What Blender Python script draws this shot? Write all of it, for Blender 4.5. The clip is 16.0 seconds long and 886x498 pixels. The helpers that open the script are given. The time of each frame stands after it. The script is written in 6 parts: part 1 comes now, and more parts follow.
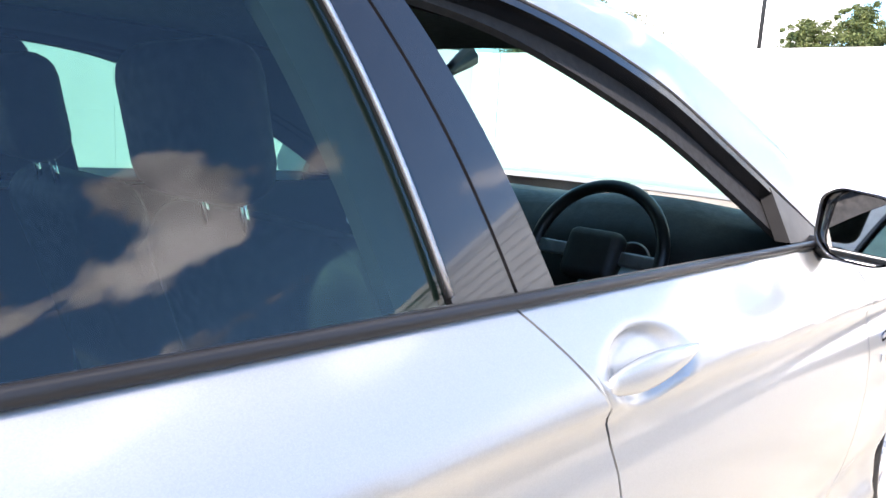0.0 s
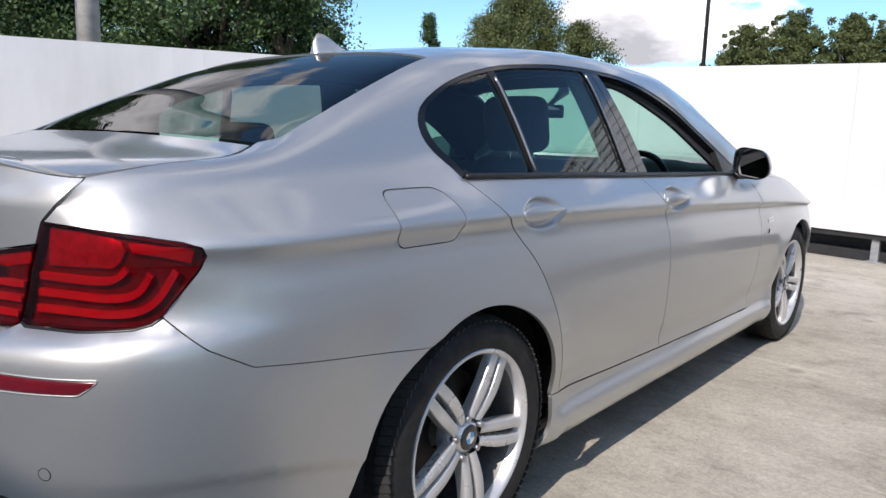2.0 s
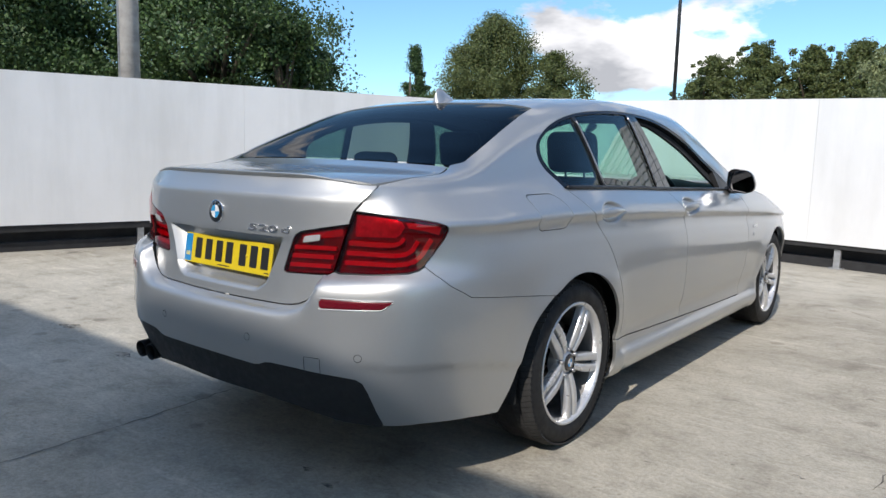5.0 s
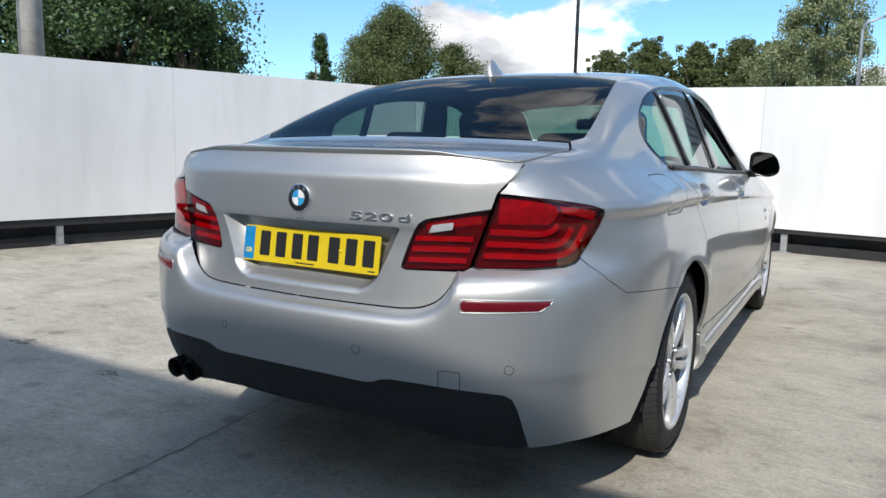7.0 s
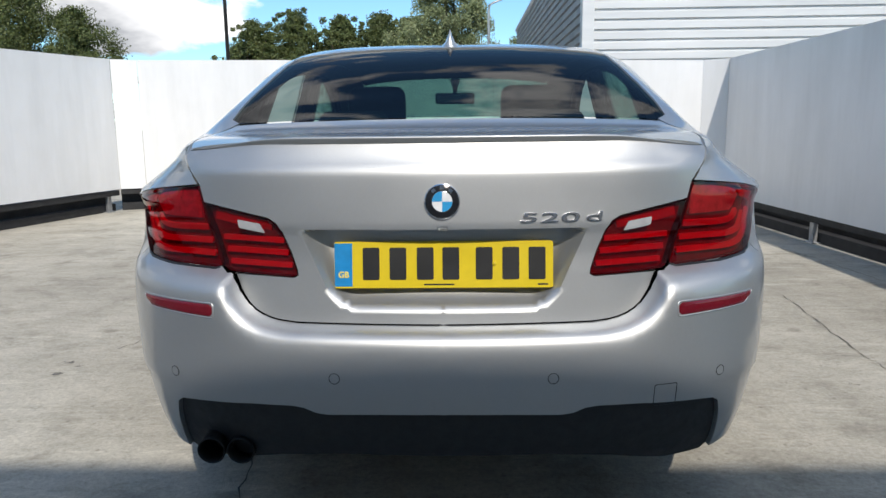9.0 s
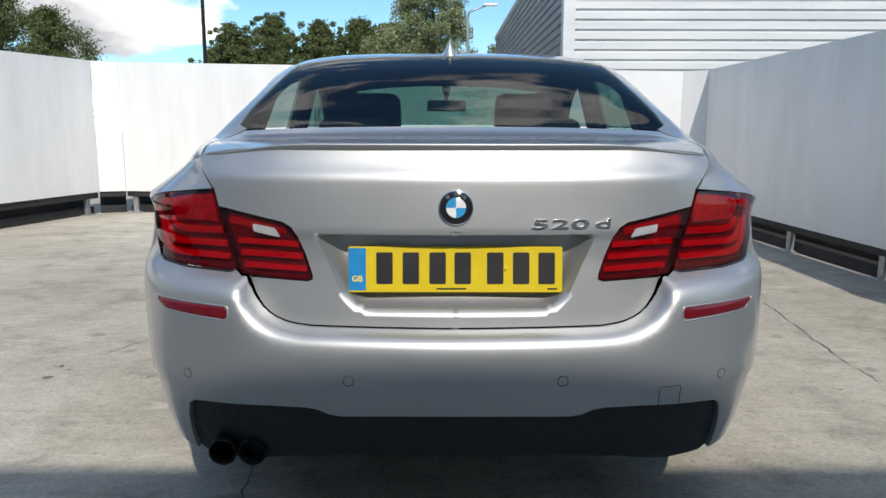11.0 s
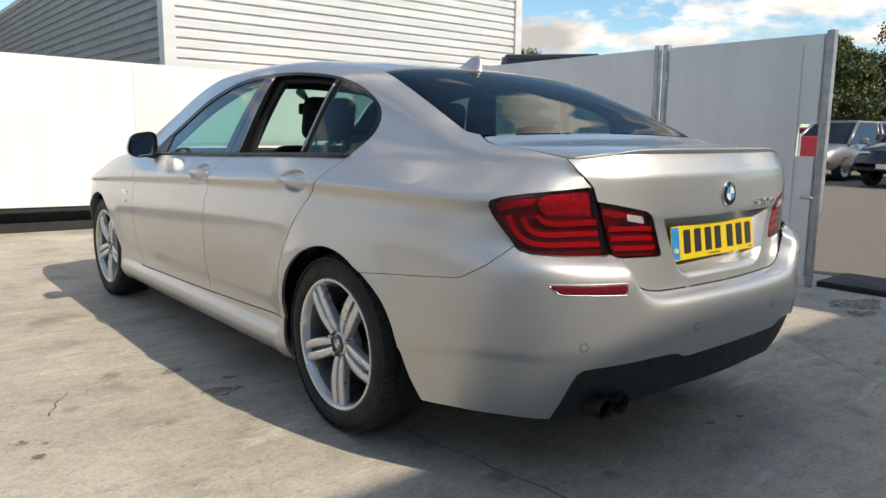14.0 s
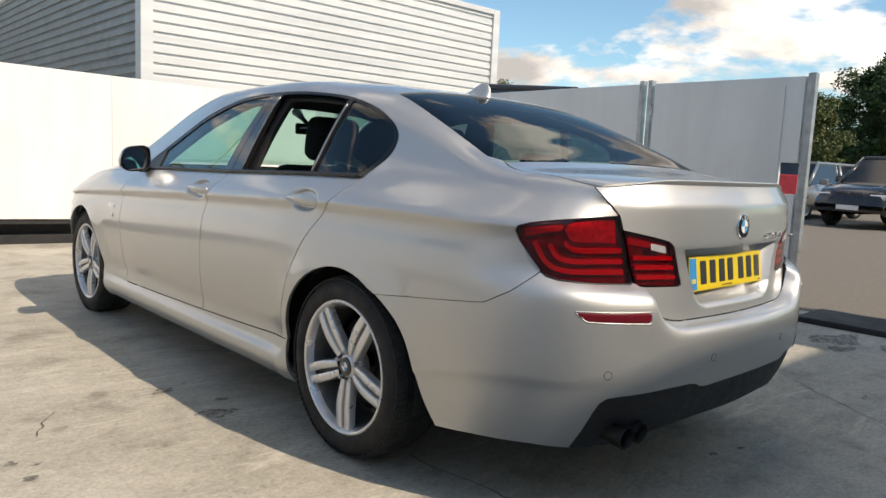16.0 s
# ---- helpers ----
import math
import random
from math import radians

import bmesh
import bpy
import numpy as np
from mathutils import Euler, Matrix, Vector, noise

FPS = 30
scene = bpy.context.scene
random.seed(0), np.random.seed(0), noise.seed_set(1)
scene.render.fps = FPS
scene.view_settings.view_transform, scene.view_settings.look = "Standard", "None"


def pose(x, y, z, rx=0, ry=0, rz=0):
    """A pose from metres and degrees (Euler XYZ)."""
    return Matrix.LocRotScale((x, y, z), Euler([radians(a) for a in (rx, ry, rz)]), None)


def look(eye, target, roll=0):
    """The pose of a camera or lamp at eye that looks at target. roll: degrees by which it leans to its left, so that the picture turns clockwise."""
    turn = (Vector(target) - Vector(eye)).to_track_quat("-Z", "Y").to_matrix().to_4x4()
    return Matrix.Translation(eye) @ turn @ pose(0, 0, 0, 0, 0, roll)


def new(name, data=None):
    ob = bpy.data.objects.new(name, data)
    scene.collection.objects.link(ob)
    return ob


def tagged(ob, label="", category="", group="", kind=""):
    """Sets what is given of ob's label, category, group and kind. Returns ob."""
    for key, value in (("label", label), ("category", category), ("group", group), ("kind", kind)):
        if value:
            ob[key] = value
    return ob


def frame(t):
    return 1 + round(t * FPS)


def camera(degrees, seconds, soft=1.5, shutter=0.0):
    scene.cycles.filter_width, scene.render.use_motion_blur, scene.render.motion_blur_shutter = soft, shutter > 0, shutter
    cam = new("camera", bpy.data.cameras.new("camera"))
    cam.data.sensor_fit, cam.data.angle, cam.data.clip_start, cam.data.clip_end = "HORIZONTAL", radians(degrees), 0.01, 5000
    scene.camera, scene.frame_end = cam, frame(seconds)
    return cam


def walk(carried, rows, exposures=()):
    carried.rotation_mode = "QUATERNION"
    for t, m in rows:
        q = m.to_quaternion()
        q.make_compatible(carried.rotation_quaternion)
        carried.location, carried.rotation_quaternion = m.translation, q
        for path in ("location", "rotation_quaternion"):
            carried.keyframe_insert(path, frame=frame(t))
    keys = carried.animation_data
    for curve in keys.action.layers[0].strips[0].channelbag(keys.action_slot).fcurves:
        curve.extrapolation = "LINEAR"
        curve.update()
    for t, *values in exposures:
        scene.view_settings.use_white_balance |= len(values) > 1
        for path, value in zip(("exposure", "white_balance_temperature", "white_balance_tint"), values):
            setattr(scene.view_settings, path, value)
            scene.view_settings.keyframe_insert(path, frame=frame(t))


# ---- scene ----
cam = camera(63.2, 16.0)
PATH = [
    (0, (1.303, 1.521, 1.209), (-0.053, 2.949, 0.855), 3.1),
    (0.5, (1.525, 1.055, 1.229), (0.144, 2.478, 0.968), 3.1),
    (1, (1.716, 0.599, 1.217), (0.359, 2.043, 0.95), 0.9),
    (1.5, (1.919, 0.092, 1.197), (0.571, 1.544, 0.925), 1.1),
    (2, (2.008, -0.354, 1.165), (0.734, 1.151, 0.834), 1.7),
    (2.5, (2.124, -0.724, 1.161), (0.847, 0.772, 0.799), 1.9),
    (3, (2.188, -1.034, 1.156), (0.951, 0.498, 0.806), 2.9),
    (3.5, (2.186, -1.337, 1.158), (1.025, 0.256, 0.821), 3.2),
    (4, (2.226, -1.413, 1.176), (1.075, 0.195, 0.88), 2.9),
    (4.5, (2.233, -1.427, 1.167), (1.021, 0.142, 0.903), 1.8),
    (4.7, (2.229, -1.433, 1.165), (1.003, 0.125, 0.904), 1.5),
    (6.8, (1.609, -1.492, 1.072), (0.529, 0.175, 0.833), 1.3),
    (7, (1.41, -1.55, 1.082), (0.431, 0.173, 0.812), 1.3),
    (7.5, (0.912, -1.518, 1.104), (0.201, 0.314, 0.730), 0.0),
    (8, (0.385, -1.58, 1.113), (0.036, 0.36, 0.771), -0.6),
    (8.5, (0.109, -1.562, 1.109), (-0.001, 0.406, 0.77), -1.2),
    (11, (-0.037, -1.606, 1.114), (-0.029, 0.368, 0.791), 0.1),
    (11.5, (-0.222, -1.581, 1.083), (-0.104, 0.391, 0.769), 0.9),
    (12, (-0.725, -1.572, 1.132), (-0.286, 0.349, 0.797), 1.6),
    (12.5, (-1.241, -1.464, 1.107), (-0.463, 0.354, 0.809), 1.6),
    (13, (-1.75, -1.416, 1.125), (-0.779, 0.31, 0.844), -0.3),
    (13.5, (-2.098, -1.238, 1.099), (-0.924, 0.361, 0.84), -0.7),
    (14, (-2.271, -1.15, 1.122), (-1.0, 0.361, 0.807), 0.6),
    (14.5, (-2.375, -1.15, 1.132), (-1.061, 0.335, 0.872), 1.3),
    (15, (-2.408, -1.146, 1.133), (-1.073, 0.323, 0.888), 1.7),
    (15.5, (-2.419, -1.135, 1.132), (-1.065, 0.32, 0.908), 2.0),
    (16, (-2.399, -1.019, 1.106), (-1.046, 0.434, 0.866), 2.7),
]
walk(cam, [(t, look(eye, target, roll)) for t, eye, target, roll in PATH],
     [(0.0, 1.60, 6750, 20), (0.4, 0.86, 6550, 15), (0.8, 0.50, 6450, 21), (1.2, 0.25, 6550, 20), (2.0, 0.03, 6600, 17), (4.7, -0.10, 6550, 13), (7.0, -0.08, 6500, 11), (8.5, -0.18, 6550, 11), (11.0, -0.2, 6650, 11), (13.0, -0.02, 7350, 13), (14.5, 0.01, 7750, 14), (16.0, 0.0, 7850, 14)])


# ---- light ----
SUN_WAY = Vector((0.24, -1.13, 1.0)).normalized()
world = bpy.data.worlds.new("sky")
scene.world = world
world.use_nodes = True
wt = world.node_tree
wt.nodes.clear()


def node(tree, kind, **values):
    n = tree.nodes.new(kind)
    for key, value in values.items():
        if key in n.inputs:
            n.inputs[key].default_value = value
    return n


sky = wt.nodes.new("ShaderNodeTexSky")
sky.sky_type, sky.sun_disc = "NISHITA", False
sky.sun_elevation, sky.sun_rotation = math.asin(SUN_WAY.z), math.atan2(SUN_WAY.x, SUN_WAY.y)
sky.air_density, sky.dust_density, sky.ozone_density = 1.0, 0.25, 3.0
coord = wt.nodes.new("ShaderNodeTexCoord")
squash = node(wt, "ShaderNodeMapping")
squash.inputs["Scale"].default_value = (1.0, 1.0, 2.4)
squash.inputs["Location"].default_value = (3.1, 0.6, 0.2)
billow = node(wt, "ShaderNodeTexNoise", Scale=2.6, Detail=9.0, Roughness=0.56, Distortion=0.15)
cover = wt.nodes.new("ShaderNodeValToRGB")
cover.color_ramp.elements[0].position, cover.color_ramp.elements[1].position = 0.555, 0.60
shade = node(wt, "ShaderNodeTexNoise", Scale=5.0, Detail=5.0, Roughness=0.55)
tone = wt.nodes.new("ShaderNodeValToRGB")
tone.color_ramp.elements[0].position, tone.color_ramp.elements[1].position = 0.38, 0.62
tone.color_ramp.elements[0].color, tone.color_ramp.elements[1].color = (3.9, 4.1, 4.4, 1), (10.6, 10.7, 10.8, 1)
deepen = wt.nodes.new("ShaderNodeMix")
deepen.data_type, deepen.blend_type = "RGBA", "MULTIPLY"
deepen.inputs[0].default_value, deepen.inputs[7].default_value = 1.0, (0.86, 1.16, 1.25, 1)
mix = wt.nodes.new("ShaderNodeMix")
mix.data_type = "RGBA"
back = node(wt, "ShaderNodeBackground", Strength=0.147)
out = wt.nodes.new("ShaderNodeOutputWorld")
for a, b in ((coord.outputs["Generated"], squash.inputs["Vector"]), (squash.outputs[0], billow.inputs["Vector"]), (squash.outputs[0], shade.inputs["Vector"]),
             (billow.outputs[0], cover.inputs[0]), (shade.outputs[0], tone.inputs[0]), (cover.outputs[0], mix.inputs[0]), (sky.outputs[0], deepen.inputs[6]), (deepen.outputs[2], mix.inputs[6]),
             (tone.outputs[0], mix.inputs[7]), (mix.outputs[2], back.inputs[0]), (back.outputs[0], out.inputs[0])):
    wt.links.new(a, b)
sun = new("sun", bpy.data.lights.new("sun", "SUN"))
sun.data.energy, sun.data.angle, sun.data.color = 4.55, radians(0.6), (1.0, 0.95, 0.87)
sun.matrix_basis = look(SUN_WAY * 30, (0, 0, 0))

# ---- materials ----
def material(name):
    m = bpy.data.materials.new(name)
    m.use_nodes = True
    t = m.node_tree
    return m, t, t.nodes["Principled BSDF"]


def link(t, a, b):
    t.links.new(a, b)


def ramp(t, source, stops):
    r = t.nodes.new("ShaderNodeValToRGB")
    while len(r.color_ramp.elements) < len(stops):
        r.color_ramp.elements.new(0.5)
    for e, (pos, col) in zip(r.color_ramp.elements, stops):
        e.position, e.color = pos, (*col, 1) if len(col) == 3 else col
    link(t, source, r.inputs[0])
    return r.outputs[0]


def blend(t, kind, fac, a, b):
    n = t.nodes.new("ShaderNodeMix")
    n.data_type, n.blend_type = "RGBA", kind
    for socket, value in ((n.inputs[0], fac), (n.inputs[6], a), (n.inputs[7], b)):
        if isinstance(value, bpy.types.NodeSocket):
            link(t, value, socket)
        else:
            socket.default_value = (*value, 1) if isinstance(value, tuple) and len(value) == 3 else value
    return n.outputs[2]


def place(t, scale=(1, 1, 1)):
    c, m = t.nodes.new("ShaderNodeTexCoord"), t.nodes.new("ShaderNodeMapping")
    m.inputs["Scale"].default_value = scale
    link(t, c.outputs["Object"], m.inputs["Vector"])
    return m.outputs[0]


def fractal(t, vector, scale, detail=6.0, rough=0.6, distort=0.0):
    n = node(t, "ShaderNodeTexNoise", Scale=scale, Detail=detail, Roughness=rough, Distortion=distort)
    link(t, vector, n.inputs["Vector"])
    return n.outputs[0]


def relief(t, height, strength, distance, bsdf, other=None):
    b = node(t, "ShaderNodeBump", Strength=strength, Distance=distance)
    link(t, height, b.inputs["Height"])
    if other:
        link(t, other, b.inputs["Normal"])
    link(t, b.outputs[0], bsdf.inputs["Normal"])
    return b.outputs[0]


def plain(name, color, rough=0.5, metal=0.0, vary=0.12, scale=30.0, bump_by=0.0, coat=0.0):
    """A surface of one colour with slight grain and wear."""
    m, t, b = material(name)
    v = place(t)
    n = fractal(t, v, scale, 5.0)
    dark, light = tuple(c * (1 - vary) for c in color), tuple(min(1, c * (1 + vary)) for c in color)
    link(t, ramp(t, n, [(0.3, dark), (0.7, light)]), b.inputs["Base Color"])
    r = ramp(t, fractal(t, v, scale * 0.3, 4.0), [(0.3, (rough * 0.85,) * 3), (0.7, (min(1, rough * 1.15),) * 3)])
    link(t, r, b.inputs["Roughness"])
    b.inputs["Metallic"].default_value = metal
    b.inputs["Coat Weight"].default_value = coat
    if bump_by:
        relief(t, n, bump_by, 0.002, b)
    return m


def glass(name, tint, gloss=1.0, rough=0.0):
    """A thin pane: light passes straight, tinted, and the surface mirrors more at grazing angles, from either side."""
    m = bpy.data.materials.new(name)
    m.use_nodes = True
    t = m.node_tree
    t.nodes.clear()
    a, g, f = node(t, "ShaderNodeBsdfTransparent", Color=(*tint, 1)), node(t, "ShaderNodeBsdfGlossy", Roughness=rough, Color=(gloss, gloss, gloss, 1)), node(t, "ShaderNodeLayerWeight", Blend=0.5)
    p, q = t.nodes.new("ShaderNodeMath"), t.nodes.new("ShaderNodeMath")
    p.operation, p.inputs[1].default_value = "POWER", 4.6
    q.operation, q.inputs[1].default_value, q.inputs[2].default_value = "MULTIPLY_ADD", 0.93, 0.055
    x, o = t.nodes.new("ShaderNodeMixShader"), t.nodes.new("ShaderNodeOutputMaterial")
    for c, d in ((f.outputs["Facing"], p.inputs[0]), (p.outputs[0], q.inputs[0]), (q.outputs[0], x.inputs[0]), (a.outputs[0], x.inputs[1]), (g.outputs[0], x.inputs[2]), (x.outputs[0], o.inputs[0])):
        link(t, c, d)
    return m


# silver paint: metal flakes under a clear coat
M_PAINT, _t, _b = material("silver_paint")
_v = place(_t)
_flake = node(_t, "ShaderNodeTexVoronoi", Scale=900.0)
link(_t, _v, _flake.inputs["Vector"])
_dust = fractal(_t, _v, 6.0, 5.0)
_c = ramp(_t, _flake.outputs["Color"], [(0.0, (0.482, 0.489, 0.488)), (1.0, (0.542, 0.549, 0.546))])
link(_t, _c, _b.inputs["Base Color"])
_b.inputs["Metallic"].default_value = 0.88
link(_t, ramp(_t, _dust, [(0.3, (0.455,) * 3), (0.7, (0.495,) * 3)]), _b.inputs["Roughness"])
_b.inputs["Coat Weight"].default_value, _b.inputs["Coat Roughness"].default_value = 1.0, 0.085
_b.inputs["Coat IOR"].default_value = 1.5

M_GLOSS_BLACK = plain("gloss_black_trim", (0.012, 0.012, 0.014), 0.12, coat=0.6)
M_TRIM = plain("satin_black_trim", (0.011, 0.011, 0.012), 0.38)
M_PLASTIC = plain("grained_black_plastic", (0.022, 0.022, 0.023), 0.6, scale=120, bump_by=0.25)
M_RUBBER = plain("tyre_rubber", (0.010, 0.010, 0.0105), 0.72, scale=60, vary=0.3, bump_by=0.2)
M_TREAD = plain("dusty_tread_rubber", (0.030, 0.029, 0.028), 0.85, scale=40, vary=0.3)
M_ALLOY = plain("silver_alloy", (0.68, 0.68, 0.68), 0.30, 0.60, vary=0.05, coat=0.4)
M_ALLOY_DARK = plain("grey_alloy", (0.05, 0.05, 0.052), 0.4, 0.7, vary=0.15)
# barrel colour taken down to hold the shade behind the spokes
M_BARREL = plain("shaded_wheel_barrel", (0.20, 0.195, 0.19), 0.5, 0.5, vary=0.2)
M_STEEL = plain("brushed_steel", (0.45, 0.45, 0.46), 0.35, 0.9, vary=0.2)
M_LETTER = plain("silvered_letters", (0.52, 0.52, 0.53), 0.18, 0.9, vary=0.05)
M_CHROME = plain("chrome", (0.75, 0.75, 0.76), 0.08, 1.0, vary=0.03)
M_SOOT = plain("sooty_pipe", (0.014, 0.013, 0.012), 0.5, 0.5, vary=0.4)
M_SURROUND = plain("black_window_surround", (0.008, 0.008, 0.009), 0.16, vary=0.1)
# disc darkened likewise, so the gaps between spokes read as shade
M_DISC = plain("shaded_disc", (0.05, 0.045, 0.042), 0.5, 0.6, vary=0.3)
M_LINER = plain("black_felt_liner", (0.008, 0.008, 0.008), 0.9, vary=0.3)
M_CLOTH = plain("dark_upholstery", (0.013, 0.013, 0.015), 0.75, scale=200, vary=0.3, bump_by=0.3)
M_DASH = plain("dashboard_black", (0.011, 0.011, 0.012), 0.55, scale=150, bump_by=0.3)
M_LINING = plain("dark_headlining", (0.018, 0.018, 0.019), 0.9, scale=200, bump_by=0.2)
M_GLASS = glass("tinted_glass", (0.42, 0.66, 0.58))
M_GLASS_REAR = glass("tinted_rear_glass", (0.17, 0.27, 0.25), 0.5)
M_MIRROR = plain("mirror_glass", (0.8, 0.8, 0.8), 0.02, 1.0, vary=0.01)
M_LENS = glass("red_lens", (0.70, 0.012, 0.085))
M_LAMP_BACK = plain("lamp_housing_red", (0.15, 0.018, 0.03), 0.3, vary=0.3)
M_LAMP_MID = plain("lamp_red", (0.42, 0.06, 0.08), 0.25, vary=0.2)
M_LAMP_BRIGHT = plain("lamp_facets", (0.85, 0.36, 0.40), 0.3, 0.6, vary=0.3, scale=60, bump_by=0.6)
M_REFLECTOR = plain("red_reflector", (0.12, 0.002, 0.008), 0.25, vary=0.12, scale=40, coat=0.5)
M_LAMP_DARK = plain("lamp_housing_dark", (0.05, 0.006, 0.01), 0.35)
M_LAMP_GUIDE = plain("lamp_light_guide", (0.60, 0.14, 0.20), 0.4, vary=0.1)
M_LAMP_WHITE = plain("lamp_reflector", (0.8, 0.78, 0.78), 0.2, 0.6)
M_PLATE = plain("plate_yellow", (0.60, 0.45, 0.012), 0.35, vary=0.05)
M_PLATE_BLUE = plain("plate_blue", (0.008, 0.20, 0.46), 0.35)
M_PLATE_BLACK = plain("plate_black", (0.015, 0.015, 0.015), 0.4)
M_BADGE_BLUE = plain("badge_blue", (0.03, 0.28, 0.55), 0.2, coat=1.0)
M_BADGE_WHITE = plain("badge_white", (0.75, 0.75, 0.75), 0.2, coat=1.0)
M_WHITE_PANEL, _t, _b = material("white_hoarding_panel")
_v = place(_t)
_w = ramp(_t, fractal(_t, place(_t, (1, 1, 0.15)), 3.0, 6.0), [(0.25, (0.70, 0.70, 0.69)), (0.6, (0.80, 0.80, 0.795))])
_w = blend(_t, "MULTIPLY", 0.5, _w, ramp(_t, fractal(_t, _v, 0.8, 7.0, 0.65), [(0.35, (0.86, 0.86, 0.85)), (0.65, (1, 1, 1))]))
link(_t, _w, _b.inputs["Base Color"])
_b.inputs["Roughness"].default_value = 0.38
relief(_t, fractal(_t, _v, 1.2, 3.0), 0.15, 0.01, _b)
M_GALV = plain("galvanised_steel", (0.42, 0.43, 0.44), 0.45, 0.7, vary=0.25, scale=12)
# near-black of beam and kerb; in the gap and threshold it paints shade
M_BEAM_AND_SHADE = plain("dark_beam_and_shade", (0.018, 0.018, 0.019), 0.7, vary=0.4, scale=8, bump_by=0.3)
M_RED_PAINT = plain("red_sign_paint", (0.55, 0.05, 0.07), 0.4)
M_CLAD, _t, _b = material("white_metal_cladding")
_v = place(_t)
_w = ramp(_t, fractal(_t, place(_t, (0.3, 0.3, 3)), 1.4, 6.0), [(0.3, (0.55, 0.56, 0.56)), (0.7, (0.70, 0.70, 0.69))])
link(_t, _w, _b.inputs["Base Color"])
_b.inputs["Roughness"].default_value, _b.inputs["Metallic"].default_value = 0.42, 0.1
# the same cladding with shade put into its colour, for the unlit side
M_CLAD_SHADED = plain("shaded_metal_cladding", (0.30, 0.31, 0.32), 0.5, 0.2, vary=0.15, scale=3)
M_BRICK = plain("rendered_wall", (0.50, 0.49, 0.47), 0.85, vary=0.15, scale=4, bump_by=0.3)
M_BARK = plain("bark", (0.09, 0.07, 0.05), 0.9, vary=0.4, scale=10, bump_by=0.6)


def leaf(name, a, b):
    m, t, s = material(name)
    g = t.nodes.new("ShaderNodeNewGeometry")
    link(t, ramp(t, g.outputs["Random Per Island"], [(0.0, a), (0.6, tuple((x + y) / 2 for x, y in zip(a, b))), (1.0, b)]), s.inputs["Base Color"])
    s.inputs["Roughness"].default_value = 0.6
    s.inputs["Transmission Weight"].default_value = 0.0
    s.inputs["Subsurface Weight"].default_value = 0.0
    return m


M_LEAF_DARK = leaf("dark_leaves", (0.018, 0.045, 0.012), (0.065, 0.12, 0.026))
M_LEAF = leaf("mid_leaves", (0.036, 0.058, 0.015), (0.135, 0.155, 0.044))
M_LEAF_PALE = leaf("pale_leaves", (0.10, 0.13, 0.055), (0.29, 0.32, 0.155))

# pale brushed concrete, stained and pitted
M_CONCRETE, _t, _b = material("weathered_concrete")
_v = place(_t)
_big = fractal(_t, _v, 0.45, 7.0, 0.62, 0.4)
_mid = fractal(_t, _v, 2.6, 9.0, 0.68, 0.2)
_fine = fractal(_t, _v, 55.0, 7.0, 0.72)
_w = ramp(_t, _big, [(0.32, (0.375, 0.347, 0.292)), (0.50, (0.485, 0.450, 0.382)), (0.66, (0.565, 0.532, 0.460))])
_w = blend(_t, "MULTIPLY", 0.8, _w, ramp(_t, _mid, [(0.32, (0.50, 0.49, 0.47)), (0.46, (0.86, 0.86, 0.85)), (0.62, (1, 1, 1))]))
_w = blend(_t, "MULTIPLY", 0.7, _w, ramp(_t, _fine, [(0.32, (0.62, 0.61, 0.59)), (0.62, (1.10, 1.10, 1.10))]))
_patch = fractal(_t, place(_t, (0.8, 1.5, 1)), 13.0, 9.0, 0.74, 0.5)
_w = blend(_t, "MULTIPLY", 0.42, _w, ramp(_t, _patch, [(0.34, (0.62, 0.61, 0.59)), (0.47, (1.0, 1.0, 0.99)), (0.60, (1.22, 1.22, 1.19))]))
# trowel marks across the yard
_trowel = fractal(_t, place(_t, (0.35, 2.0, 1)), 2.0, 8.0, 0.6, 0.6)
_w = blend(_t, "MULTIPLY", 0.28, _w, ramp(_t, _trowel, [(0.34, (0.60, 0.585, 0.555)), (0.5, (0.98, 0.98, 0.98)), (0.62, (1, 1, 1))]))
_lime = fractal(_t, place(_t, (0.55, 3.4, 1)), 2.3, 9.0, 0.70, 0.9)
_w = blend(_t, "ADD", ramp(_t, _lime, [(0.575, (0, 0, 0)), (0.64, (0.8, 0.8, 0.8))]), _w, (0.12, 0.118, 0.10))
_grit = fractal(_t, _v, 210.0, 4.0, 0.7)
_w = blend(_t, "MULTIPLY", 0.6, _w, ramp(_t, _grit, [(0.36, (0.62, 0.61, 0.59)), (0.5, (1.08, 1.08, 1.07))]))
# oil spots and pits
_spot = node(_t, "ShaderNodeTexVoronoi", Scale=2.3)
_wob = blend(_t, "ADD", 0.12, _v, node(_t, "ShaderNodeTexNoise", Scale=9.0, Detail=4.0).outputs[1])
link(_t, _wob, _spot.inputs["Vector"])
_w = blend(_t, "MULTIPLY", 0.4, _w, ramp(_t, _spot.outputs["Distance"], [(0.07, (0.30, 0.28, 0.25)), (0.12, (1, 1, 1))]))
_pit = node(_t, "ShaderNodeTexVoronoi", Scale=11.0)
link(_t, _wob, _pit.inputs["Vector"])
_w = blend(_t, "MULTIPLY", 0.55, _w, ramp(_t, _pit.outputs["Distance"], [(0.06, (0.45, 0.43, 0.4)), (0.10, (1, 1, 1))]))
link(_t, _w, _b.inputs["Base Color"])
_b.inputs["Roughness"].default_value = 0.85
relief(_t, _fine, 0.7, 0.006, _b, relief(_t, _trowel, 0.12, 0.012, _b))
M_CRACK = plain("crack_filled_with_dirt", (0.10, 0.092, 0.08), 0.95, vary=0.4)
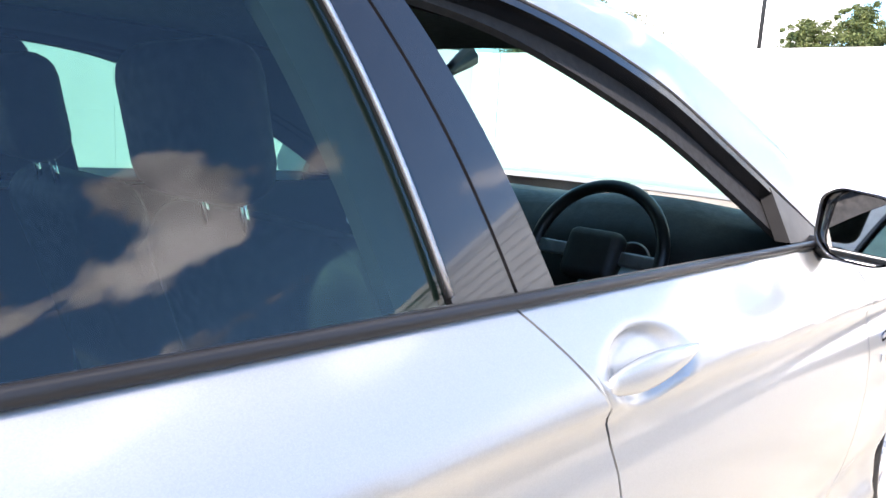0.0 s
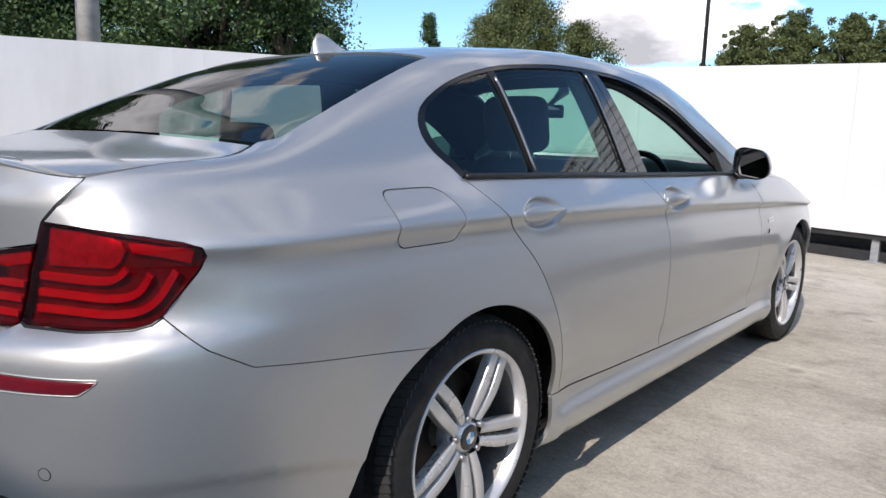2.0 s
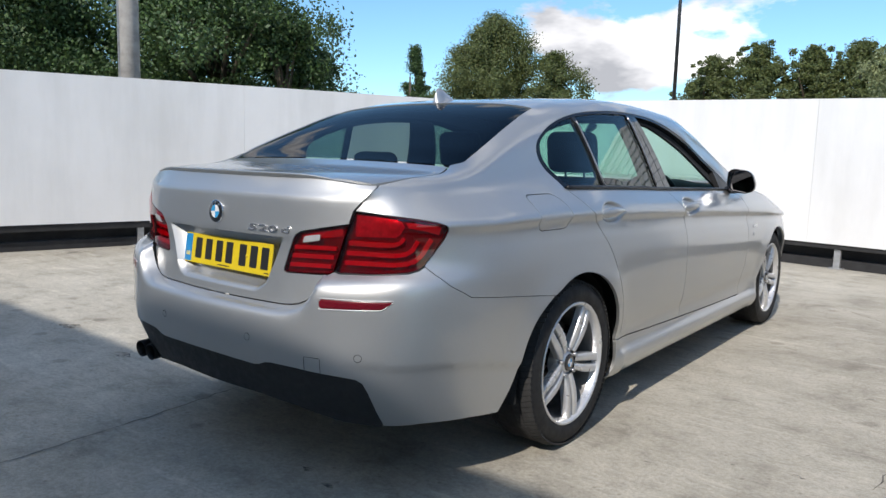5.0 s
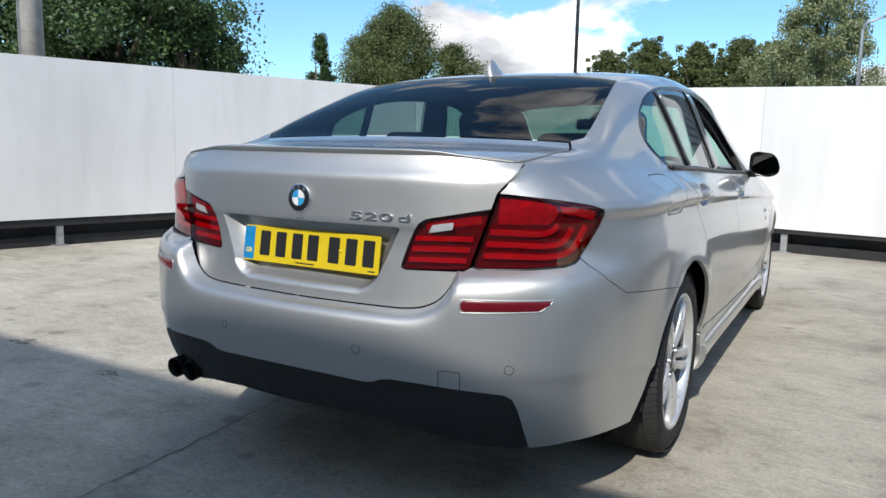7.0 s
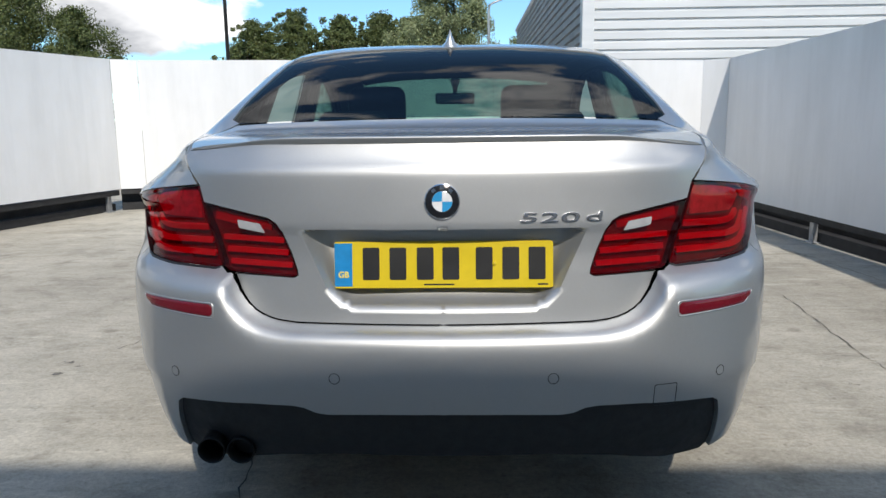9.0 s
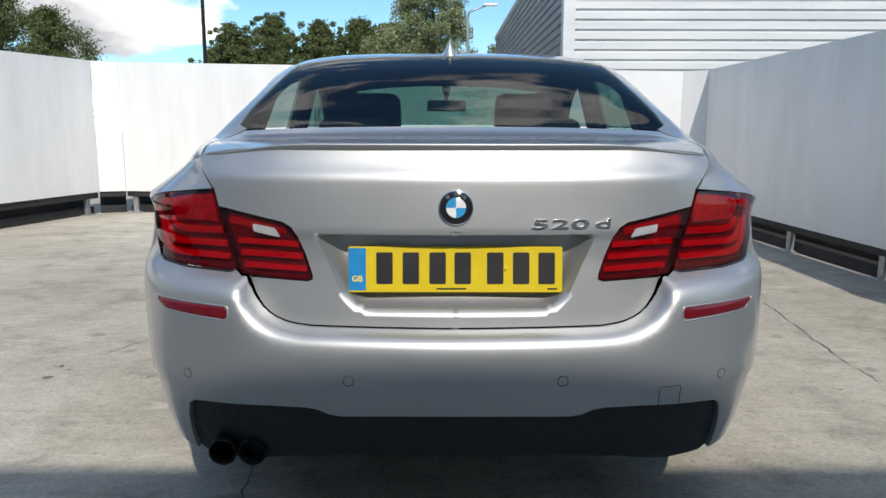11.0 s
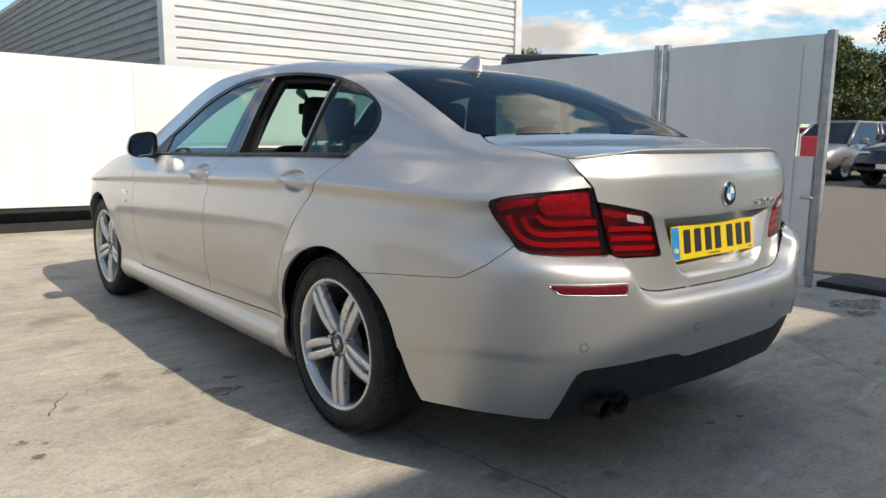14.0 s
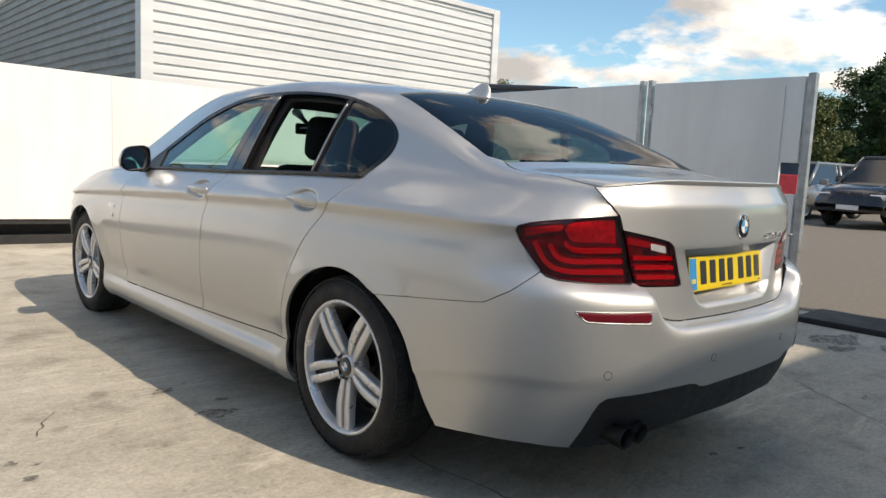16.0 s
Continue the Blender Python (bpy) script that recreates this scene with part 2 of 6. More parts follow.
M_STAIN = plain("dried_oil", (0.15, 0.138, 0.12), 0.75, vary=0.4, scale=25)
_t = M_STAIN.node_tree
link(_t, ramp(_t, fractal(_t, place(_t), 26.0, 8.0, 0.75), [(0.40, (0.0,) * 3), (0.60, (0.75,) * 3)]), _t.nodes["Principled BSDF"].inputs["Alpha"])
M_ASPHALT = plain("worn_asphalt", (0.165, 0.145, 0.12), 0.9, vary=0.16, scale=60, bump_by=0.4)

# ---- car body surfaces: x to the car's right, y ahead, z up; the rear bumper stands at y = 0 ----
def bump(t):
    t = min(1.0, max(0.0, t))
    return t * t * (3 - 2 * t)


def pchip(points):
    """A smooth curve with no overshoot through (x, y) points, straight beyond its ends."""
    xs, ys = [p[0] for p in points], [p[1] for p in points]
    n = len(xs)
    h = [xs[i + 1] - xs[i] for i in range(n - 1)]
    m = [(ys[i + 1] - ys[i]) / h[i] for i in range(n - 1)]
    d = [m[0]] + [0.0] * (n - 2) + [m[-1]]
    for i in range(1, n - 1):
        if m[i - 1] * m[i] > 0:
            a, b = 2 * h[i] + h[i - 1], h[i] + 2 * h[i - 1]
            d[i] = (a + b) / (a / m[i - 1] + b / m[i])

    def f(x):
        if x <= xs[0]:
            return ys[0] + d[0] * (x - xs[0])
        if x >= xs[-1]:
            return ys[-1] + d[-1] * (x - xs[-1])
        i = 0
        while x > xs[i + 1]:
            i += 1
        t = (x - xs[i]) / h[i]
        return ((1 + 2 * t) * (1 - t) ** 2 * ys[i] + t * (1 - t) ** 2 * h[i] * d[i]
                + t * t * (3 - 2 * t) * ys[i + 1] + t * t * (t - 1) * h[i] * d[i + 1])
    return f


def cubic(points):
    """A natural cubic spline through (x, y) points."""
    xs, ys = np.array([p[0] for p in points], float), np.array([p[1] for p in points], float)
    n = len(xs)
    h = np.diff(xs)
    A, r = np.eye(n), np.zeros(n)
    for i in range(1, n - 1):
        A[i, i - 1], A[i, i], A[i, i + 1] = h[i - 1], 2 * (h[i - 1] + h[i]), h[i]
        r[i] = 6 * ((ys[i + 1] - ys[i]) / h[i] - (ys[i] - ys[i - 1]) / h[i - 1])
    m = np.linalg.solve(A, r).tolist()
    xs, ys, h = xs.tolist(), ys.tolist(), h.tolist()

    def f(x):
        i = 0
        while i < n - 2 and x > xs[i + 1]:
            i += 1
        a, b = xs[i + 1] - x, x - xs[i]
        return (m[i] * a ** 3 + m[i + 1] * b ** 3) / (6 * h[i]) + (ys[i] / h[i] - m[i] * h[i] / 6) * a + (ys[i + 1] / h[i] - m[i + 1] * h[i] / 6) * b
    return f


# the plan outline of the lower body, from the middle of the tail round the right side to the nose
PLAN = [(0.0, 0.0), (0.25, 0.012), (0.48, 0.046), (0.64, 0.105), (0.774, 0.200), (0.861, 0.367), (0.908, 0.60), (0.92, 0.90), (0.93, 1.3),
        (0.932, 2.0), (0.932, 2.8), (0.93, 3.5), (0.92, 4.1), (0.885, 4.45), (0.79, 4.70), (0.6, 4.83), (0.3, 4.89), (0.0, 4.905)]
ARC = [0.0]
for _a, _b in zip(PLAN, PLAN[1:]):
    ARC.append(ARC[-1] + math.hypot(_b[0] - _a[0], _b[1] - _a[1]))
_back = [(-s, (-p[0], p[1])) for s, p in list(zip(ARC, PLAN))[3:0:-1]]
_all = _back + list(zip(ARC, PLAN))
plan_x, plan_y = cubic([(s, p[0]) for s, p in _all]), cubic([(s, p[1]) for s, p in _all])

crease_z = pchip([(0.1, 0.932), (0.5, 0.934), (0.8, 0.940), (1.2, 0.937), (1.5, 0.928), (2.4, 0.895), (3.5, 0.842), (4.2, 0.80), (4.9, 0.74)])
belt_z = pchip([(0.1, 1.0), (0.55, 1.022), (1.1, 1.036), (1.5, 1.03), (2.15, 1.012), (3.0, 0.992), (3.4, 0.98), (3.8, 0.955), (4.4, 0.87), (4.9, 0.74)])
side_in = pchip([(0.17, 0.085), (0.21, 0.055), (0.25, 0.038), (0.31, 0.036), (0.335, 0.038), (0.37, 0.040), (0.45, 0.022), (0.56, 0.006), (0.66, 0.001), (0.74, 0.003),
                 (0.81, 0.012), (0.85, 0.021), (0.875, 0.0225), (0.890, 0.0165), (0.898, 0.0115), (0.903, 0.0100), (0.909, 0.0112), (0.925, 0.018), (0.955, 0.038), (0.99, 0.067), (1.02, 0.095), (1.06, 0.137)])
tail_in = pchip([(0.18, 0.17), (0.24, 0.105), (0.30, 0.062), (0.38, 0.026), (0.46, 0.006), (0.53, 0.0), (0.595, 0.0008), (0.622, 0.0045), (0.636, 0.0125), (0.647, 0.034), (0.655, 0.066),
                 (0.672, 0.074), (0.70, 0.082), (0.76, 0.088), (0.82, 0.083), (0.87, 0.076), (0.94, 0.076), (0.99, 0.080), (1.02, 0.090), (1.05, 0.105), (1.075, 0.118)])
plain_in = pchip([(0.18, 0.062), (0.25, 0.046), (0.35, 0.030), (0.45, 0.017), (0.56, 0.006)])
nose_in = pchip([(0.17, 0.10), (0.3, 0.02), (0.5, 0.0), (0.62, 0.01), (0.72, 0.06), (0.80, 0.16)])
ledge_z = pchip([(0.0, 0.648), (0.36, 0.650), (0.416, 0.657), (0.47, 0.679), (0.507, 0.721), (0.53, 0.765), (0.6, 0.771), (0.75, 0.781), (0.95, 0.79)])
HANDLES = (1.390, 2.335)


def HANDLE_Z(y):
    return 0.928 if y < 2 else 0.915


AXLES, HUB_Z, ARCH_R = (1.11, 4.078), 0.338, 0.374


lid_in = pchip([(0.60, 0.055), (0.66, 0.064), (0.70, 0.068), (0.76, 0.0735), (0.82, 0.0775), (0.86, 0.077), (0.878, 0.0735), (0.90, 0.0743), (0.94, 0.0762), (0.985, 0.0785), (1.002, 0.0800), (1.010, 0.0828), (1.03, 0.0960), (1.05, 0.107), (1.075, 0.119)])


tuck_z = pchip([(0.4, 0.503), (0.6, 0.50), (0.83, 0.494), (1.02, 0.482), (1.15, 0.464), (1.26, 0.443), (1.42, 0.412)])


def lower(s, z, lid=False):
    """The lower body: s metres round the plan outline, z metres up."""
    x, y = plan_x(s), plan_y(s)
    e = 0.004
    tx, ty = plan_x(s + e) - plan_x(s - e), plan_y(s + e) - plan_y(s - e)
    l = math.hypot(tx, ty)
    nx, ny = ty / l, -tx / l
    rear, front = 1 - bump((s - 0.60) / 0.62), bump((s - 5.35) / 0.5)
    d = 0.0
    if rear > 0:
        led = ledge_z(min(abs(x), 0.95))
        w = z
        if z > 0.5:
            w = 0.5 + (z - 0.5) * 0.155 / (led - 0.5) if z < led else (0.655 + (z - led) * 0.215 / (0.87 - led) if z < 0.87 else z)
        t = lid_in(z) if lid else tail_in(w)
        a, b = min(1.0, max(0.0, (0.279 + 0.47 * (z - 0.727) - abs(x)) / 0.055)), min(1.0, max(0.0, (z - 0.682) / 0.045))
        box = (1 - min(1.0, math.hypot(1 - a, 1 - b)) ** 2) * bump((0.872 - z) / 0.008)
        d += rear * (t + (0.060 * box if lid else 0.0))
        if lid:
            d -= 0.0095 * math.exp(-((z - 1.035) / 0.021) ** 2) * bump((s - 0.54) / 0.15)
    if front > 0:
        d += front * nose_in(z)
    mid = 1 - rear - front
    if mid > 0:
        c, b = crease_z(y), belt_z(y)
        w = z
        if z > 0.6:
            w = 0.6 + (z - 0.6) * 0.303 / (c - 0.6) if z < c else (0.903 + (z - c) * 0.117 / (b - c) if z < b else 1.02 + z - b)
        t = side_in(w)
        if w < 0.56 and y < 1.0:
            t += (plain_in(w) - t) * (1 - bump((y - 0.8) / 0.2))
        t -= 0.022 * math.exp(-((z - 0.240) / 0.062) ** 6) * bump((y - 1.49) / 0.05) * bump((3.70 - y) / 0.05)
        t += 0.034 * bump((1.3 - y) / 0.55) * bump((z - c) / (b - c + 0.03))
        for ay in AXLES:
            r = math.hypot(y - ay, z - HUB_Z)
            t -= 0.016 * math.exp(-((r - 0.39) / 0.075) ** 2) * bump((0.85 - z) / 0.25)
        for hy in HANDLES:
            if abs(y - hy) < 0.2 and abs(z - HANDLE_Z(hy)) < 0.12:
                t += 0.024 * (1 - bump((math.hypot((y - hy + 0.010) / 0.108, (z - HANDLE_Z(hy) - 0.008) / 0.046) - 0.62) / 0.40))
        d += mid * t
    if z < 0.51 and 0.4 < s < 1.5:
        d += 0.009 * bump((s - 0.60) / 0.25) * (1 - bump((s - 1.36) / 0.14)) * (1 - math.exp(-max(0.0, tuck_z(s) - z) / 0.014))
    keen = bump((s - 0.99) / 0.2) * (1 - mid) * (1 if y < 2 else 0)
    if keen > 0 and z > 0.7:
        c = crease_z(y)
        d += keen * (0.009 * math.exp(-((z - c + 0.038) / 0.026) ** 2) - 0.006 * math.exp(-((z - c) / 0.016) ** 2))
    return Vector((x - nx * d, y - ny * d, z))


def lidface(s, z):
    return lower(s, z, True)


def shoulder(s):
    """The height at which the lower body meets the upper."""
    return belt_z(plan_y(s))


rail_x = pchip([(0.12, 0.54), (0.19, 0.60), (0.25, 0.645), (0.35, 0.685), (0.45, 0.708), (0.55, 0.72), (0.75, 0.705), (0.95, 0.68), (1.2, 0.665), (1.5, 0.67), (2.0, 0.672), (2.6, 0.66), (2.95, 0.65), (3.3, 0.70), (3.65, 0.76), (4.1, 0.76), (4.5, 0.68), (4.9, 0.5)])
rail_z = pchip([(0.12, 1.055), (0.19, 1.058), (0.25, 1.066), (0.35, 1.081), (0.55, 1.098), (0.62, 1.118), (0.75, 1.178), (0.95, 1.262), (1.2, 1.352), (1.5, 1.412), (2.0, 1.448), (2.6, 1.428), (2.95, 1.36), (3.3, 1.20), (3.65, 1.03), (4.1, 0.95), (4.5, 0.86), (4.9, 0.74)])
top_z = pchip([(0.10, 1.075), (0.3, 1.090), (0.5, 1.104), (0.6, 1.125), (0.75, 1.198), (0.95, 1.290), (1.15, 1.366), (1.3, 1.408), (1.6, 1.444), (2.1, 1.462), (2.6, 1.452), (2.95, 1.405), (3.3, 1.24), (3.65, 1.05), (4.1, 0.975), (4.5, 0.885), (4.9, 0.76)])


def basis(points, t):
    """A clamped cubic B-spline over control points, t from 0 to 1."""
    n = len(points)
    knots = [0.0] * 4 + [i / (n - 3) for i in range(1, n - 3)] + [1.0] * 4
    t = min(max(t, 0.0), 1 - 1e-9)
    k = 3
    while t >= knots[k + 1]:
        k += 1
    d = [points[j + k - 3] for j in range(4)]
    for r in range(1, 4):
        for j in range(3, r - 1, -1):
            a = (t - knots[j + k - 3]) / (knots[j + 1 + k - r] - knots[j + k - 3])
            d[j] = d[j - 1] * (1 - a) + d[j] * a
    return d[3]


UPPER = {}


def upper(s, v):
    """The upper body: from the shoulder (v = 0) over the rail to the middle of the roof (v = 1)."""
    key = round(s, 5)
    if key not in UPPER:
        z = shoulder(s)
        E = lower(s, z)
        under = lower(s, z - 0.012)
        t = (E - under).normalized()
        y = E.y
        R, T = Vector((rail_x(y), y, rail_z(y))), Vector((0, y, top_z(y)))
        ER = R - E
        cab = bump((y - 0.95) / 0.35) * (1 - bump((y - 3.2) / 0.4))
        first = E + t * ER.length * 0.28
        first = first.lerp(E.lerp(R, 0.33), cab)
        UPPER[key] = [E, first, E.lerp(R, 0.66) + (t * 0.0), R, Vector((R.x * 0.66, y, R.z * 0.30 + T.z * 0.70)), Vector((R.x * 0.33, y, T.z - (T.z - R.z) * 0.03)), T]
    p = basis(UPPER[key], v).copy()
    p.y -= 0.115 * (1 - min(1, p.x / 0.66) ** 2.4) * (1 - bump((p.y - 0.235) / 0.6)) * bump(v / 0.3)
    return p


def solve(f, want, a, b):
    """The place between a and b where a rising or falling f meets a wanted value."""
    fa, fb = f(a), f(b)
    up = fb > fa
    for _ in range(34):
        m = (a + b) / 2
        if (f(m) < want) == up:
            a = m
        else:
            b = m
    return (a + b) / 2


S_END = ARC[-1]


def S(y, z):
    """The lower body's coordinates of a place on the side at y and z."""
    return (solve(lambda s: lower(s, z).y, y, 0.45, 5.6), z)


def Q(x, z):
    """The lower body's coordinates of a place on the tail at x and z."""
    return (solve(lambda s: lower(s, z).x, x, -0.9, 0.9), z)


def along(y):
    return solve(lambda s: lower(s, shoulder(s)).y, y, 0.45, 5.6)


def W(y, z):
    """The upper body's coordinates of a place on the side at y and z."""
    s = along(y)
    return (s, solve(lambda v: upper(s, v).z, z, 0.0, 0.62))


def D(y, x):
    """The upper body's coordinates of a place on the top at y and x."""
    s = along(max(y, 0.15))
    for _ in range(4):
        v = solve(lambda v: upper(s, v).x, x, 0.25 if x < 0.5 else 0.0, 1.0)
        dy = y - upper(s, v).y
        s = min(max(s + dy, 0.5), 5.5)
    return (s, v)

# ---- making sheets, solids and parts ----
from mathutils.geometry import delaunay_2d_cdt


def inside(p, poly):
    x, y, hit = p[0], p[1], False
    j = len(poly) - 1
    for i in range(len(poly)):
        xi, yi, xj, yj = poly[i][0], poly[i][1], poly[j][0], poly[j][1]
        if (yi > y) != (yj > y) and x < (xj - xi) * (y - yi) / (yj - yi) + xi:
            hit = not hit
        j = i
    return hit


def dense(poly, h, closed=True):
    out = []
    n = len(poly)
    for i in range(n if closed else n - 1):
        a, b = poly[i], poly[(i + 1) % n]
        k = max(1, math.ceil(math.hypot(b[0] - a[0], b[1] - a[1]) / h - 1e-6))
        out += [(a[0] + (b[0] - a[0]) * j / k, a[1] + (b[1] - a[1]) * j / k) for j in range(k)]
    return out if closed else out + [poly[-1]]


def smooth_line(points, step=0.03):
    """A rounded line through a few points."""
    t = [0.0]
    for a, b in zip(points, points[1:]):
        t.append(t[-1] + math.hypot(b[0] - a[0], b[1] - a[1]))
    fx, fy = cubic([(u, p[0]) for u, p in zip(t, points)]), cubic([(u, p[1]) for u, p in zip(t, points)])
    n = max(2, math.ceil(t[-1] / step))
    return [(fx(t[-1] * i / n), fy(t[-1] * i / n)) for i in range(n + 1)]


def rounded(poly, r, n=4):
    """A polygon with its corners rounded."""
    out = []
    m = len(poly)
    for i in range(m):
        p, a, b = Vector(poly[i]), Vector(poly[i - 1]), Vector(poly[(i + 1) % m])
        q = min(r, (a - p).length * 0.48, (b - p).length * 0.48)
        u, w = p + (a - p).normalized() * q, p + (b - p).normalized() * q
        for k in range(n + 1):
            f = k / n
            out.append(tuple(u * (1 - f) ** 2 + p * 2 * f * (1 - f) + w * f * f))
    return out


def shrink(poly, d, keep=None):
    area = sum(a[0] * b[1] - b[0] * a[1] for a, b in zip(poly, poly[1:] + poly[:1]))
    sign = 1 if area > 0 else -1
    out = []
    n = len(poly)
    for i in range(n):
        p, a, b = poly[i], poly[i - 1], poly[(i + 1) % n]
        if keep and keep(p):
            out.append(p)
            continue
        t = Vector((b[0] - a[0], b[1] - a[1]))
        t = t.normalized() if t.length > 1e-9 else Vector((1, 0))
        out.append((p[0] - t.y * sign * d, p[1] + t.x * sign * d))
    return out


def sheet(bm, poly, surface, h=0.025, gap=0.0018, holes=(), stretch=1.0, keep=None, sink=0.0, lines=(), folds=()):
    """Fills a polygon of a surface's coordinates with a fine mesh; stretch scales the second coordinate to metres."""
    poly = [(p[0], p[1] * stretch) for p in poly]
    kept = (lambda p: keep((p[0], p[1] / stretch))) if keep else None
    outer = shrink(dense(poly, h), gap, kept) if gap else dense(poly, h)
    rings = [outer] + [shrink(dense([(p[0], p[1] * stretch) for p in hole], h * 0.6), -gap) for hole in holes]
    pts, edges = [], []
    for ring in rings:
        k = len(pts)
        pts += [Vector(p) for p in ring]
        edges += [(k + i, k + (i + 1) % len(ring)) for i in range(len(ring))]
    edge = np.array([tuple(p) for p in pts])
    fold = []
    for l in [*lines, *folds]:
        last = None
        if l in folds:
            fold.append(set())
        for p in dense([(p[0], p[1] * stretch) for p in l], h * 0.8, False):
            if inside(p, outer) and ((edge - p) ** 2).sum(1).min() > (0.35 * h) ** 2 and not any(inside(p, r) for r in rings[1:]):
                pts.append(Vector(p))
                if l in folds:
                    fold[-1].add((round(p[0], 5), round(p[1], 5)))
                if last == len(pts) - 2:
                    edges.append((last, len(pts) - 1))
                last = len(pts) - 1
    border = np.array([tuple(p) for p in pts])
    lo, hi = border.min(0), border.max(0)
    for i in range(int((hi[0] - lo[0]) / h) + 1):
        for j in range(int((hi[1] - lo[1]) / h) + 1):
            p = (lo[0] + (i + 0.5) * h, lo[1] + (j + 0.5) * h)
            if ((border - p) ** 2).sum(1).min() > (0.55 * h) ** 2 and inside(p, outer) and not any(inside(p, r) for r in rings[1:]):
                pts.append(Vector(p))
    made, _, faces, *_ = delaunay_2d_cdt(pts, edges, [], 0, 1e-6)
    where = []
    for p in made:
        q = surface(p.x, p.y / stretch)
        where.append(q)
    if sink:
        shifted = []
        for p, q in zip(made, where):
            e = 0.004
            a = surface(p.x + e, p.y / stretch) - surface(p.x - e, p.y / stretch)
            b = surface(p.x, (p.y + e) / stretch) - surface(p.x, (p.y - e) / stretch)
            n = a.cross(b)
            n = n.normalized() if n.length > 1e-12 else Vector((1, 0, 0))
            shifted.append(q - n * sink)
        where = shifted
    verts = [bm.verts.new(q) for q in where]
    for f in faces:
        p, q, o = (made[i] for i in f[:3])
        if len(f) == 3 and abs((q.x - p.x) * (o.y - p.y) - (q.y - p.y) * (o.x - p.x)) < 0.008 * h * h:
            continue
        c = (sum(made[i].x for i in f) / len(f), sum(made[i].y for i in f) / len(f))
        if inside(c, outer) and not any(inside(c, r) for r in rings[1:]):
            try:
                bm.faces.new([verts[i] for i in f])
            except ValueError:
                pass
    tag = {v: (round(p.x, 5), round(p.y, 5)) for v, p in zip(verts, made)}
    for kept_line in fold:
        for e in bm.edges:
            if all(tag.get(v) in kept_line for v in e.verts):
                e.smooth = False
    return bm


def mirror(bm, weld=True):
    """Adds the left half to a right half."""
    copy = {v: bm.verts.new((-v.co.x, v.co.y, v.co.z)) for v in list(bm.verts)}
    for f in list(bm.faces):
        bm.faces.new([copy[v] for v in reversed(f.verts)])
    for e in [e for e in bm.edges if not e.smooth]:
        twin = bm.edges.get([copy.get(v, v) for v in e.verts])
        if twin:
            twin.smooth = False
    if weld:
        bmesh.ops.remove_doubles(bm, verts=bm.verts, dist=0.0008)
    return bm


def relax(bm, chosen, n=25):
    """Evens out the chosen inner places of a sheet, as a pressed panel is fair."""
    todo = [v for v in bm.verts if not v.is_boundary and v.link_faces and chosen(v.co)]
    near = [[e.other_vert(v) for e in v.link_edges] for v in todo]
    for _ in range(n):
        moved = [sum((w.co for w in ws), Vector()) / len(ws) for ws in near]
        for v, c in zip(todo, moved):
            v.co = v.co.lerp(c, 0.6)
    return bm


def flip(bm):
    """Turns a right part into a left one."""
    for v in bm.verts:
        v.co.x = -v.co.x
    bmesh.ops.reverse_faces(bm, faces=bm.faces)
    return bm


def flange(bm, depth=0.014):
    """Turns the free edges of a sheet inwards, so that it shows its thickness."""
    bmesh.ops.delete(bm, geom=[v for v in bm.verts if not v.link_faces], context="VERTS")
    bm.normal_update()
    rim = [e for e in bm.edges if e.is_boundary]
    inner = {}
    for e in rim:
        for v in e.verts:
            if v not in inner:
                inner[v] = v.co - v.normal * depth
    inner = {v: bm.verts.new(c) for v, c in inner.items()}
    for e in rim:
        a, b = e.verts
        loop = e.link_loops[0]
        if loop.vert is not a:
            a, b = b, a
        f = bm.faces.new([b, a, inner[a], inner[b]])
        e.smooth = False
    return bm


def mesh(name, bm, material, smooth=True):
    me = bpy.data.meshes.new(name)
    for f in bm.faces:
        f.smooth = smooth
    bm.to_mesh(me)
    bm.free()
    for m in (material if isinstance(material, (list, tuple)) else [material]):
        me.materials.append(m)
    return me


def part(name, bm, material, parent, label="", smooth=True):
    ob = new(name, bm if isinstance(bm, bpy.types.Mesh) else mesh(name, bm, material, smooth))
    ob.parent = parent
    if label:
        ob["label"] = label
    return ob


def thing(name, label, category, group="", kind="", m=None):
    ob = new(name)
    if m is not None:
        ob.matrix_basis = m
    return tagged(ob, label, category, group, kind)


def box(bm, x0, x1, y0, y1, z0, z1, bevel=0.0, m=None):
    r = bmesh.ops.create_cube(bm, size=1.0)
    for v in r["verts"]:
        v.co = Vector(((x0 + x1) / 2 + v.co.x * (x1 - x0), (y0 + y1) / 2 + v.co.y * (y1 - y0), (z0 + z1) / 2 + v.co.z * (z1 - z0)))
    if m is not None:
        bmesh.ops.transform(bm, matrix=m, verts=r["verts"])
    if bevel:
        edges = list({e for v in r["verts"] for e in v.link_edges})
        b = bmesh.ops.bevel(bm, geom=edges, offset=bevel, segments=2, affect="EDGES", profile=0.5)
    return bm


